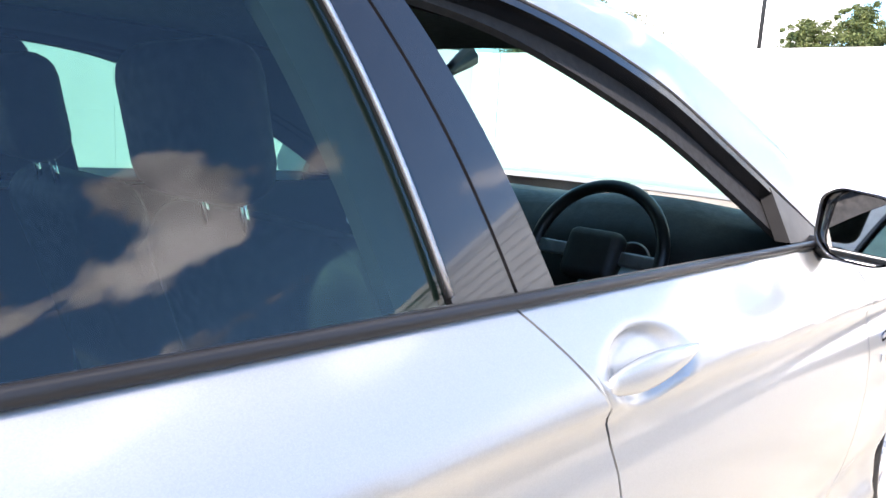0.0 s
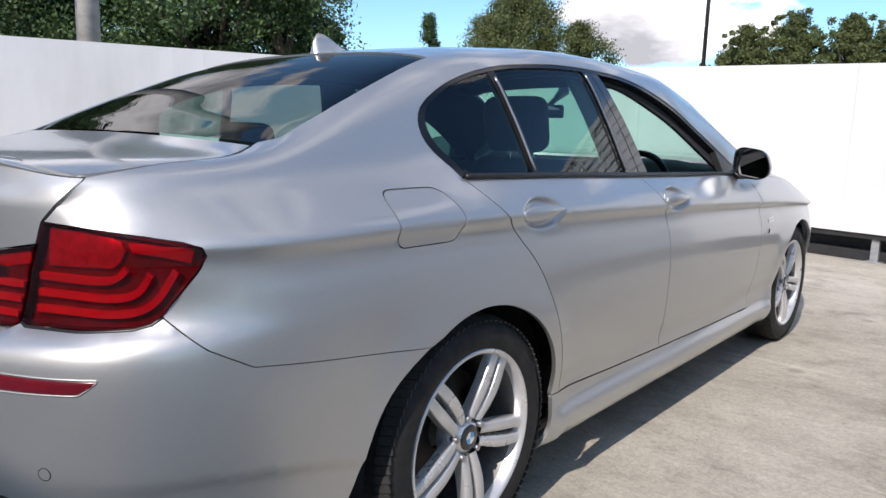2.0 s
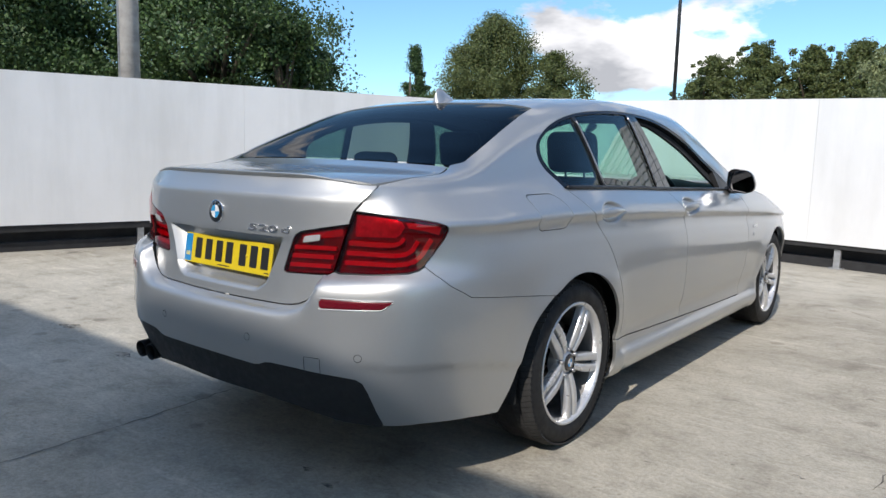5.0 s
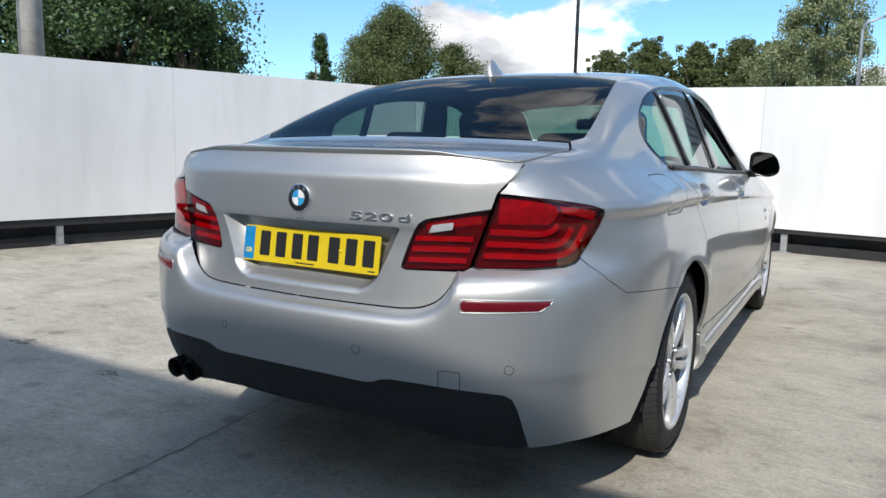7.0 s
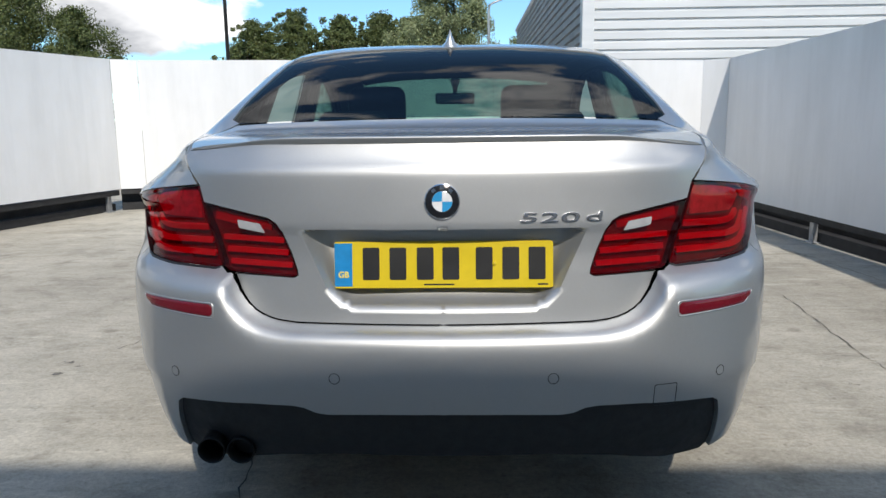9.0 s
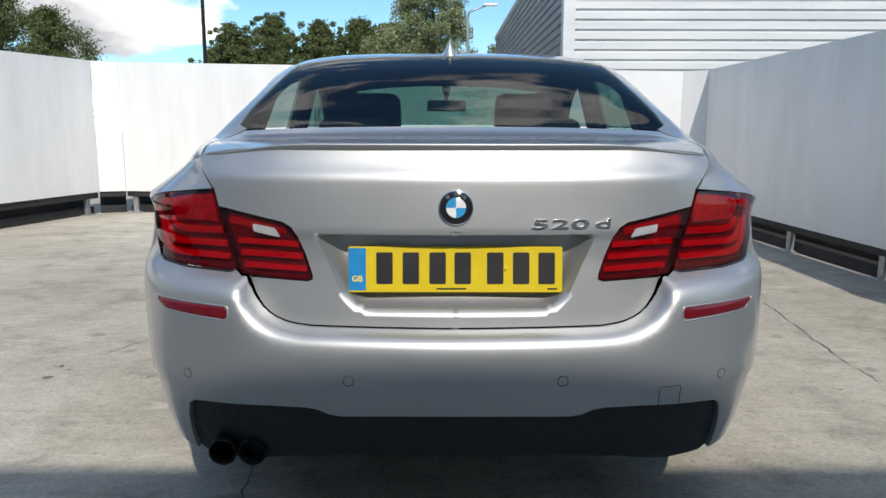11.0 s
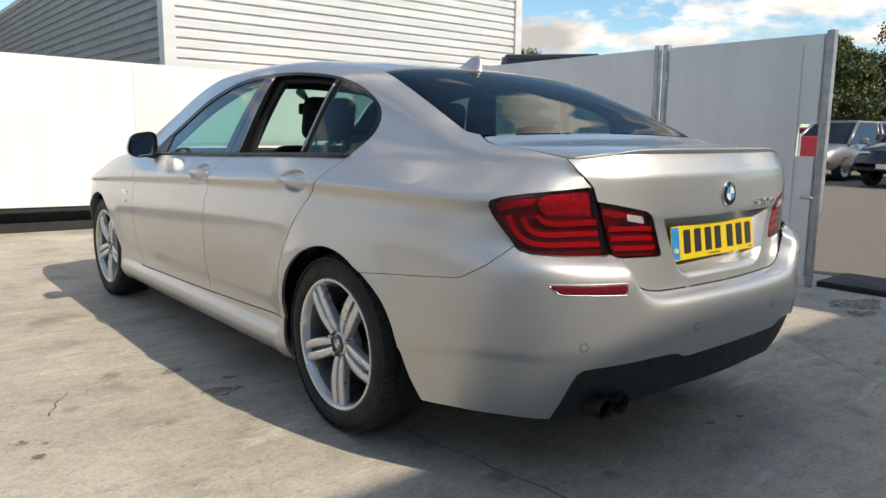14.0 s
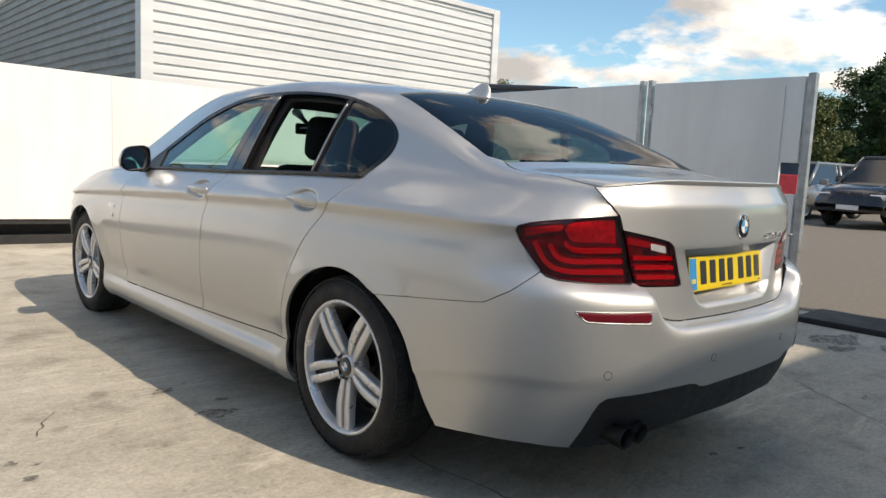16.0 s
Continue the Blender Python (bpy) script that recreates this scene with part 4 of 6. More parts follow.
tube(bm, [(0, 0, 0), (0, 0, 5.9), (0.06, 0, 6.15), (0.2, 0, 6.22), (0.75, 0, 6.42)], [0.08, 0.055, 0.05, 0.045, 0.04], 10)
part("column", bm, M_GALV, street)
bm = bmesh.new()
box(bm, 0.65, 1.25, -0.13, 0.13, 6.40, 6.52, 0.04)
part("lantern", bm, M_BADGE_WHITE, street)


# ---- parked cars in the yard ----
def parked(label, paint, m, length=4.6, width=1.84, height=1.66, bonnet=0.95, van=False):
    """A road car seen from afar: lofted body and cabin, glass, lamps, grille, wheels."""
    t = thing("parked_car", label, "car", "cars parked in the yard", m=m)
    hw = width / 2
    deck_h = pchip([(-0.5, bonnet * 0.95), (-0.3, bonnet * 1.1), (0.1, bonnet * 1.05), (0.3, bonnet), (0.45, bonnet * 0.88), (0.5, bonnet * 0.72)])
    bm = bmesh.new()
    rows = []
    for i in range(25):
        f = -0.5 + i / 24
        w = hw * (1 - 0.16 * (abs(f) / 0.5) ** 6)
        top, low = deck_h(f), 0.26 + 0.14 * (abs(f) / 0.5) ** 8
        ring = [(-w * 0.9, low), (-w, low + 0.16), (-w, top * 0.62), (-w * 0.97, top * 0.86), (-w * 0.86, top), (-w * 0.4, top + 0.02), (w * 0.4, top + 0.02), (w * 0.86, top), (w * 0.97, top * 0.86), (w, top * 0.62), (w, low + 0.16), (w * 0.9, low)]
        rows.append([bm.verts.new((x, f * length, z)) for x, z in ring])
    for a, b in zip(rows, rows[1:]):
        for j in range(11):
            bm.faces.new([a[j], a[j + 1], b[j + 1], b[j]])
    bm.faces.new(rows[0])
    bm.faces.new(rows[-1])
    bmesh.ops.recalc_face_normals(bm, faces=bm.faces)
    shell = part("body", bm, paint, t)
    y0, y1, y2, y3 = (-0.47, -0.40, 0.12, 0.27) if not van else (-0.49, -0.46, 0.24, 0.36)
    bm = bmesh.new()
    lo = [(-hw * 0.88, y0 * length), (hw * 0.88, y0 * length), (hw * 0.88, y3 * length), (-hw * 0.88, y3 * length)]
    hi = [(-hw * 0.68, y1 * length), (hw * 0.68, y1 * length), (hw * 0.68, y2 * length), (-hw * 0.68, y2 * length)]
    a = [bm.verts.new((*p, bonnet * 0.98)) for p in lo]
    b = [bm.verts.new((*p, height - 0.05)) for p in hi]
    for i in range(4):
        bm.faces.new([a[i], a[(i + 1) % 4], b[(i + 1) % 4], b[i]])
    bmesh.ops.recalc_face_normals(bm, faces=bm.faces)
    part("window_band", bm, M_FAR_GLASS, t, smooth=False)
    bm = bmesh.new()
    cushion(bm, -hw * 0.70, hw * 0.70, y1 * length - 0.02, y2 * length + 0.03, height - 0.09, height, 0.04)
    part("roof", bm, paint, t)
    for sx in (-1, 1):
        for k in range(4):
            p, q = Vector((*lo[k], bonnet * 0.98)), Vector((*hi[k], height - 0.05))
            if p.x * sx > 0:
                bm = bmesh.new()
                tube(bm, [p, q], 0.05, 6)
                part("pillar", bm, paint, t)
        bm = bmesh.new()
        tube(bm, [(sx * hw * 0.89, -0.11 * length, bonnet), (sx * hw * 0.69, -0.12 * length, height - 0.05)], 0.05, 6)
        part("pillar", bm, paint, t)
        bm = bmesh.new()
        cushion(bm, sx * (hw + 0.09) - 0.10, sx * (hw + 0.09) + 0.10, 0.17 * length, 0.20 * length, bonnet + 0.02, bonnet + 0.18, 0.03)
        part("door_mirror", bm, paint, t)
        bm = bmesh.new()
        cushion(bm, sx * hw * 0.68 - 0.19, sx * hw * 0.68 + 0.19, 0.468 * length, 0.492 * length, bonnet * 0.66, bonnet * 0.66 + 0.13, 0.02)
        part("headlamp", bm, M_LAMP_WHITE, t)
        for wy in (-0.30, 0.31):
            w = new("wheel")
            w.parent = t
            w.location = (sx * (hw - 0.02), wy * length, 0.34)
            bm = bmesh.new()
            lathe(bm, [(-0.20 * sx, 0.22), (-0.21 * sx, 0.31), (-0.17 * sx, 0.34), (-0.03 * sx, 0.34), (0.01 * sx, 0.31), (0.01 * sx, 0.23)], 28)
            part("tyre", bm, M_RUBBER, w)
            bm = bmesh.new()
            lathe(bm, [(-0.02 * sx, 0.235), (0.005 * sx, 0.225), (-0.01 * sx, 0.20), (-0.03 * sx, 0.19), (-0.02 * sx, 0.05), (0.0, 0.04), (0.0, 0.0001)], 28)
            part("rim", bm, M_ALLOY, w)
    for x in (-0.17, 0.17):
        bm = bmesh.new()
        cushion(bm, x - 0.15, x + 0.15, 0.478 * length, 0.498 * length, bonnet * 0.62, bonnet * 0.62 + 0.2, 0.03)
        part("grille", bm, M_TRIM, t)
    bm = bmesh.new()
    box(bm, -0.26, 0.26, 0.498 * length, 0.502 * length + 0.006, bonnet * 0.42, bonnet * 0.42 + 0.11, 0.003)
    part("number_plate", bm, M_BADGE_WHITE, t, smooth=False)
    return t


M_FAR_GLASS = plain("dark_car_glass", (0.012, 0.014, 0.016), 0.06, coat=0.5)
M_FAR_BLACK = plain("black_car_paint", (0.012, 0.012, 0.014), 0.25, coat=1.0)
M_FAR_GREY = plain("grey_car_paint", (0.28, 0.29, 0.29), 0.35, 0.7, coat=1.0)
M_FAR_WHITE = plain("pale_car_paint", (0.6, 0.6, 0.58), 0.3, coat=1.0)
parked("grey estate car parked across the yard", M_FAR_GREY, far(19.6, 7.3, 0, 82), 4.6, 1.8, 1.60)
parked("black off-road car parked across the yard", M_FAR_BLACK, far(18.2, 4.5, 0, 80), 4.7, 1.9, 1.74, 1.05)
parked("pale car parked across the yard", M_FAR_WHITE, far(27.0, 8.2, 0, 100), 4.5, 1.8, 1.55)
parked("silver car parked across the yard", M_FAR_GREY, far(24.0, 12.2, 0, 100), 4.5, 1.8, 1.5)
parked("red car parked across the yard", M_RED_PAINT, far(21.0, 10.2, 0, 20), 4.2, 1.75, 1.45)
parked("dark van standing behind the white wall", M_FAR_BLACK, far(6.9, 7.0, 0, -49), 4.4, 1.85, 2.22, 1.15, True)

# ---- the silver saloon ----
car = thing("car", "silver four-door saloon with dark glass and alloy wheels", "car")
UP = 1.25


def line(points, f, step=0.03):
    """A rounded line through places of the body, in a surface's coordinates."""
    return smooth_line([f(*p) for p in points], step)


def arch(ay, a0, a1, r=ARCH_R, n=26):
    return [S(ay + r * math.cos(radians(a0 + (a1 - a0) * i / n)), HUB_Z + r * math.sin(radians(a0 + (a1 - a0) * i / n))) for i in range(n + 1)]


LAMP_OUT = [(0.645, 0.971), (0.72, 0.968), (0.80, 0.962), (0.88, 0.955), (0.95, 0.945), (0.985, 0.934), (0.993, 0.917), (0.982, 0.892), (0.945, 0.848), (0.908, 0.806), (0.885, 0.792),
            (0.85, 0.784), (0.726, 0.775), (0.59, 0.771), (0.572, 0.776), (0.588, 0.82), (0.606, 0.87), (0.63, 0.935)]
LAMP_IN = [(0.624, 0.931), (0.52, 0.914), (0.43, 0.898), (0.408, 0.886), (0.392, 0.864), (0.372, 0.82), (0.356, 0.775), (0.354, 0.762), (0.366, 0.757), (0.45, 0.760), (0.552, 0.766), (0.566, 0.775),
           (0.582, 0.82), (0.601, 0.87)]
REAR_CUT = line([(1.118, 1.036), (1.156, 0.990), (1.206, 0.937), (1.277, 0.866), (1.344, 0.794), (1.408, 0.698), (1.462, 0.578), (1.505, 0.45), (1.53, 0.365)], S)
B_CUT = line([(2.128, 1.012), (2.163, 0.97), (2.205, 0.91), (2.240, 0.831), (2.253, 0.724), (2.262, 0.578), (2.285, 0.44), (2.30, 0.338)], S)
F_CUT = line([(3.285, 0.984), (3.325, 0.92), (3.345, 0.80), (3.35, 0.65), (3.345, 0.5), (3.335, 0.318)], S)
DECK_CUT = [(0.645, 0.973), (0.662, 0.985), (0.676, 1.000), (0.688, 1.02)]
LEDGE_S = (0.0, 0.1, 0.2, 0.3, 0.36, 0.40, 0.425, 0.45, 0.47, 0.487, 0.50, 0.512, 0.522, 0.531, 0.538)
BUMPER_TOP = [(s, ledge_z(plan_x(s)) - 0.0002) for s in LEDGE_S] + [(0.548, 0.765)]
FLAP = rounded([S(0.814, 1.019), S(1.006, 1.021), S(1.036, 0.955), S(1.008, 0.892), S(0.803, 0.892), S(0.797, 0.945)], 0.034, 5)
CREASE = [(0.9 + 0.05 * i, crease_z(plan_y(0.9 + 0.05 * i))) for i in range(80)]


def top_seam(s0, s1, step=0.025):
    n = max(2, math.ceil(abs(s1 - s0) / step))
    return [(s0 + (s1 - s0) * i / n, shoulder(s0 + (s1 - s0) * i / n)) for i in range(n + 1)]


def on_seam(p):
    return abs(p[1] - shoulder(p[0])) < 4e-4


# the shell: quarter panels, pillars and roof, pressed as one
S0, S1 = 0.672, along(1.118)
A_FOOT = along(3.285)
low_end = REAR_CUT[-1]
quarter = [(0.645, 0.9735), (0.657, 0.986)] + top_seam(S0, S1, 0.020) + REAR_CUT[1:-1] + [low_end] + [S(1.478, 0.365)] + arch(1.11, 8, 123)[:-1] + line([(0.888, 0.652), (0.7, 0.672), (0.43, 0.700)], S) + [(0.985, 0.745)] + LAMP_OUT[9:0:-1]
# the free edge beside the boot lid, from the lamp up to the deck
EDGE = [(S0 + (D(0.232, 0.640)[0] - S0) * i / 8, D(0.232, 0.640)[1] * i / 8) for i in range(9)]
LID_EDGE = []
for q in EDGE:
    p = upper(*q)
    LID_EDGE.append((solve(lambda s: lidface(s, p.z).x, p.x - 0.004, 0.4, 1.0), p.z))
bm = bmesh.new()
WINDOW = [(1.120, 1.040), (1.062, 1.11), (1.044, 1.165), (1.060, 1.212), (1.12, 1.255), (1.251, 1.310), (1.425, 1.352), (1.691, 1.380), (1.976, 1.386), (2.25, 1.372), (2.50, 1.325), (2.75, 1.245), (3.0, 1.135), (3.18, 1.035), (3.25, 0.992)]
window_edge = smooth_line([W(*p) for p in WINDOW], 0.03)
SCREEN_SIDE = [D(1.235, 0.580), D(1.08, 0.603), D(0.9, 0.630), D(0.74, 0.652), D(0.66, 0.656), D(0.62, 0.625)]
roof = [(s, 0.0) for s, _ in top_seam(S0, S1, 0.020)] + window_edge[1:] + [(A_FOOT + 0.05, 0.0), D(3.66, 0.70), D(3.45, 0.665), D(3.2, 0.62), D(2.96, 0.575), D(2.93, 0.3), D(2.915, 0.0)]
roof += [(roof[-1][0] + (D(1.262, 0.0)[0] - roof[-1][0]) * i / 40, 1.0) for i in range(1, 41)] + [D(1.258, 0.3)] + SCREEN_SIDE + [D(0.50, 0.668), D(0.38, 0.664), D(0.30, 0.657), D(0.262, 0.649)] + EDGE[::-1][:-1]
sheet(bm, roof, upper, 0.024, stretch=UP, keep=lambda p: p[1] < 1e-6 or p[1] > 0.999)
mirror(bm)
sheet(bm, quarter, lower, 0.024, stretch=2.0, keep=on_seam, holes=[FLAP], lines=[CREASE])
left = bmesh.new()
sheet(left, quarter, lower, 0.024, stretch=2.0, keep=on_seam, lines=[CREASE])
flip(left)
left_mesh = bpy.data.meshes.new("left_quarter")
left.to_mesh(left_mesh)
left.free()
bm.from_mesh(left_mesh)
bpy.data.meshes.remove(left_mesh)
bmesh.ops.remove_doubles(bm, verts=bm.verts, dist=0.0008)
relax(bm, lambda c: 0.2 < c.y < 1.7 and abs(c.x) > 0.45 and c.z > crease_z(c.y) + 0.022, 30)
flange(bm)
body = part("body", bm, M_PAINT, car, "silver metallic quarter panels, pillars and roof")
bm = bmesh.new()
sheet(bm, FLAP, lower, 0.02)
flange(bm)
part("fuel_flap", bm, M_PAINT, car)

# bumper
bumper = BUMPER_TOP + LAMP_OUT[14:8:-1] + [(0.985, 0.745)] + line([(0.43, 0.700), (0.7, 0.672), (0.888, 0.652)], S) + line([(0.875, 0.647), (0.827, 0.621), (0.77, 0.576), (0.729, 0.515), (0.70, 0.43), (0.672, 0.335), (0.632, 0.252)], S) + [S(0.50, 0.266), S(0.32, 0.277), (0.82, 0.274), (0.765, 0.272)] \
    + [(0.738, 0.33), (0.712, 0.40), (0.696, 0.432), (0.675, 0.445), (0.63, 0.450), (0.45, 0.461), (0.36, 0.462), (0.33, 0.458), (0.302, 0.446), (0.275, 0.442), (0.15, 0.446), (0.0, 0.448)]
bm = bmesh.new()
sheet(bm, bumper, lower, 0.0135, gap=0.0013, keep=lambda p: p[0] < 1e-6, lines=[[(0.46 + 0.02 * i, tuck_z(0.46 + 0.02 * i)) for i in range(50)], *[[(s, 0.5 + (ledge_z(plan_x(s)) - 0.5) * k) for s in LEDGE_S[:-1]] for k in (0.80, 0.87, 0.93)]])
mirror(bm)
flange(bm, 0.045)
rear_bumper = part("rear_bumper", bm, M_PAINT, car)
diffuser = [(0.0, 0.451), (0.15, 0.449), (0.275, 0.445), (0.302, 0.449), (0.33, 0.461), (0.36, 0.465), (0.45, 0.464), (0.63, 0.453), (0.677, 0.447), (0.698, 0.434), (0.714, 0.40), (0.740, 0.33), (0.768, 0.27), (0.75, 0.255), (0.6, 0.262), (0.42, 0.30), (0.25, 0.315), (0.0, 0.315)]
bm = bmesh.new()
sheet(bm, diffuser, lower, 0.025, gap=0.0, keep=lambda p: p[0] < 1e-6, sink=0.012)
mirror(bm)
flange(bm, 0.05)
part("diffuser", bm, M_PLASTIC, car, "grained black lower diffuser")
# the boot lid: its upright face and its deck
lid = [(s, ledge_z(plan_x(s)) + 0.0008) for s in LEDGE_S[:-1]] + [(0.533, 0.762)] + LAMP_IN[9:0:-1] + [LAMP_IN[0], (0.638, 0.972), (0.652, 0.987)] + LID_EDGE[1:]
CORNER = LID_EDGE[-1]
lid += [(CORNER[0] * (1 - i / 24), CORNER[1] + (1.072 - CORNER[1]) * bump(i / 10)) for i in range(1, 25)]
bm = bmesh.new()
RECESS = []
for i in range(17):
    a, b = 1 - math.sin(math.pi / 2 * i / 16), 1 - math.cos(math.pi / 2 * i / 16)
    RECESS.append((0.279 + 0.47 * (0.682 + 0.045 * a - 0.727) - 0.055 * b, 0.682 + 0.045 * a))
RECESS = [(0.3445, 0.8655), (0.279, 0.727)] + RECESS[1:] + [(0.0, 0.682)]
sheet(bm, lid, lidface, 0.0095, gap=0.0013, keep=lambda p: p[0] < 1e-6, lines=[[(solve(plan_x, x, 0.0, 0.7) if x else 0.0, z) for x, z in RECESS[1:]]], folds=[[(solve(plan_x, x, 0.0, 0.7), z) for x, z in RECESS[:2]], [(0.0, 0.872), (0.352, 0.872)], [(0.0, 0.864), (0.34, 0.864)]])
mirror(bm)
flange(bm, 0.03)
lid_face = part("boot_lid", bm, M_PAINT, car)
deck = [(along(0.235), 1.0)] + [(along(0.235), 1.0 - (1 - D(0.245, 0.635)[1]) * i / 12) for i in range(1, 13)] + [D(0.30, 0.651), D(0.38, 0.660), D(0.50, 0.664), D(0.60, 0.628), D(0.585, 0.45), D(0.578, 0.25), (D(0.577, 0.0)[0], 1.0)]
bm = bmesh.new()
sheet(bm, deck, upper, 0.025, stretch=UP, keep=lambda p: p[1] > 0.999)
mirror(bm)
flange(bm)
part("boot_deck", bm, M_PAINT, car)
# the drip channel under the lid's corner
bm = bmesh.new()
sheet(bm, [(S0 - 0.012, 0.0), (along(0.34), 0.10), D(0.40, 0.62), D(0.24, 0.56)], upper, 0.02, gap=0, stretch=UP, sink=0.007)
part("drip_channel", bm, M_PAINT, car)
bm = bmesh.new()
sheet(bm, [(S0 - 0.012, 0.0), (along(0.34), 0.10), D(0.40, 0.62), D(0.24, 0.56)], upper, 0.02, gap=0, stretch=UP, sink=0.007)
part("drip_channel", flip(bm), M_PAINT, car)
# lip spoiler on the boot's edge
bm = bmesh.new()
rows = []
for i in range(57):
    f = -1 + 2 * i / 56
    sp = abs(f) * (CORNER[0] - 0.005)
    top = CORNER[1] + 0.001 + (1.071 - CORNER[1]) * bump((1 - sp / CORNER[0]) * 24 / 10)
    p = lidface(sp, top)
    x, y = math.copysign(p.x, f), p.y
    e = 1 - bump((abs(f) - 0.45) / 0.55)
    prof = [(y + 0.006, top - 0.009), (y - 0.013 * e, top + 0.006 * e), (y - 0.0160 * e, top + 0.0090 * e), (y - 0.0150 * e, top + 0.0120 * e), (y - 0.008 * e, top + 0.0135 * e), (y + 0.02, top + 0.0135 * e + 0.001), (y + 0.06, top + 0.009 * e + 0.002), (y + 0.10, top + 0.002)]
    rows.append([bm.verts.new((x, a, b)) for a, b in prof])
for a, b in zip(rows, rows[1:]):
    for j in range(7):
        bm.faces.new([a[j], a[j + 1], b[j + 1], b[j]])
bmesh.ops.recalc_face_normals(bm, faces=bm.faces)
part("lip_spoiler", bm, M_PAINT, car)

# doors, wings and sills
for side in (1, -1):
    fix = (lambda b: b) if side == 1 else flip

    def skin(name, poly, material=M_PAINT, label="", depth=0.014, parent=car, h=0.024, bowl=None, **more):
        bm = bmesh.new()
        rings = []
        if bowl:
            # finer mesh round the bowl behind the handle
            for k in (0.25, 0.5, 0.64, 0.76, 0.86, 0.96, 1.06, 1.2):
                rings.append([S(bowl - 0.010 + 0.108 * k * math.cos(a), HANDLE_Z(bowl) + 0.008 + 0.046 * k * math.sin(a)) for a in np.linspace(0, 2 * math.pi, 37)])
        sheet(bm, poly, lower, h, gap=0.0023, stretch=2.0, lines=[CREASE, *rings], **more)
        flange(fix(bm), depth)
        return part(name, bm, material, parent, label)

    def pane(name, poly, material, sink, label="", depth=0.006, parent=car, h=0.03, gap=0.0):
        bm = bmesh.new()
        sheet(bm, poly, upper, h, gap=gap, stretch=UP, sink=sink)
        flange(fix(bm), depth) if depth else fix(bm)
        return part(name, bm, material, parent, label)

    rear_door = skin("rear_door", REAR_CUT + [S(1.9, 0.350)] + list(reversed(B_CUT)) + top_seam(B_CUT[0][0], REAR_CUT[0][0])[1:-1], bowl=HANDLES[0])
    front_door = skin("front_door", B_CUT + [S(2.8, 0.327)] + list(reversed(F_CUT)) + top_seam(F_CUT[0][0], B_CUT[0][0])[1:-1], bowl=HANDLES[1])
    skin("front_wing", F_CUT + arch(4.078, -4, 196)[::-1] + [S(4.7, 0.28), S(4.72, 0.72)] + [(s, shoulder(s)) for s in np.linspace(S(4.70, 0.74)[0], F_CUT[0][0], 40)][:-1])
    skin("sill_skirt", arch(1.11, 4, -24, n=8) + [S(1.53, 0.185), S(2.5, 0.172), S(3.60, 0.18)] + arch(4.078, 204, 176, n=8) + [S(3.335, 0.315), S(2.8, 0.324), S(2.3, 0.335), S(1.9, 0.347), S(1.53, 0.362)])
    # window surround, glass and pillars
    ring = window_edge + [(window_edge[-1][0] - (window_edge[-1][0] - window_edge[0][0]) * i / 40, 0.0) for i in range(1, 40)]
    shape = [(p[0], p[1] / UP) for p in shrink(dense([(p[0], p[1] * UP) for p in ring], 0.03), 0.028)]
    # the surround is narrow along the belt
    shape = [(p[0], 0.010 / UP if p[1] * UP < 0.0285 else p[1]) for p in shape]
    bm = bmesh.new()
    sheet(bm, ring, upper, 0.02, gap=0.0, stretch=UP, holes=[shape], sink=0.003)
    flange(fix(bm), 0.055)
    part("window_surround", bm, M_SURROUND, car)

    def between(y0, y1, low=0.0):
        """The part of the window opening between two leaning lines (y at the belt, y at the roof)."""
        def at(l, z):
            return l[0] + (l[1] - l[0]) * (z - 1.03) / 0.33
        out = []
        a0, a1 = (W(at(y0, 1.035), 1.035), W(at(y0, 1.30), 1.30)) if y0 else (None, None)
        b0, b1 = (W(at(y1, 1.035), 1.035), W(at(y1, 1.30), 1.30)) if y1 else (None, None)

        def cut(poly, p, q, keep_front):
            res = []
            f = lambda r: ((q[0] - p[0]) * (r[1] - p[1]) - (q[1] - p[1]) * (r[0] - p[0])) * (-1 if keep_front else 1)
            for i in range(len(poly)):
                c, d = poly[i - 1], poly[i]
                fc, fd = f(c), f(d)
                if (fc > 0) != (fd > 0):
                    k = fc / (fc - fd)
                    res.append((c[0] + (d[0] - c[0]) * k, c[1] + (d[1] - c[1]) * k))
                if fd > 0:
                    res.append(d)
            return res
        poly = [(p[0], p[1]) for p in shape]
        if y0:
            poly = cut(poly, a0, a1, True)
        if y1:
            poly = cut(poly, b0, b1, False)
        return [p for p, q in zip(poly, poly[-1:] + poly[:-1]) if math.hypot(p[0] - q[0], p[1] - q[1]) > 0.004]

    C_LINE, B_REAR, B_MID, B_FRONT = (1.450, 1.395), (2.036, 1.940), (2.140, 2.000), (2.215, 2.060)
    pane("quarter_glass", between(None, (C_LINE[0] - 0.012, C_LINE[1] - 0.012)), M_GLASS, 0.008, depth=0.0)
    if side == 1:
        pane("window_glass", between((C_LINE[0] + 0.02, C_LINE[1] + 0.02), B_REAR), M_GLASS, 0.009, depth=0.0, parent=rear_door)
    else:
        pane("window_glass", between(B_FRONT, None), M_GLASS, 0.009, depth=0.0, parent=front_door)
    pane("window_divider", between((C_LINE[0] - 0.013, C_LINE[1] - 0.013), (C_LINE[0] + 0.021, C_LINE[1] + 0.021)), M_TRIM, 0.004, depth=0.02, parent=rear_door)
    pane("pillar_cover", between((B_REAR[0] + 0.004, B_REAR[1] + 0.004), B_MID), M_GLOSS_BLACK, 0.004, depth=0.02, h=0.012, parent=rear_door)
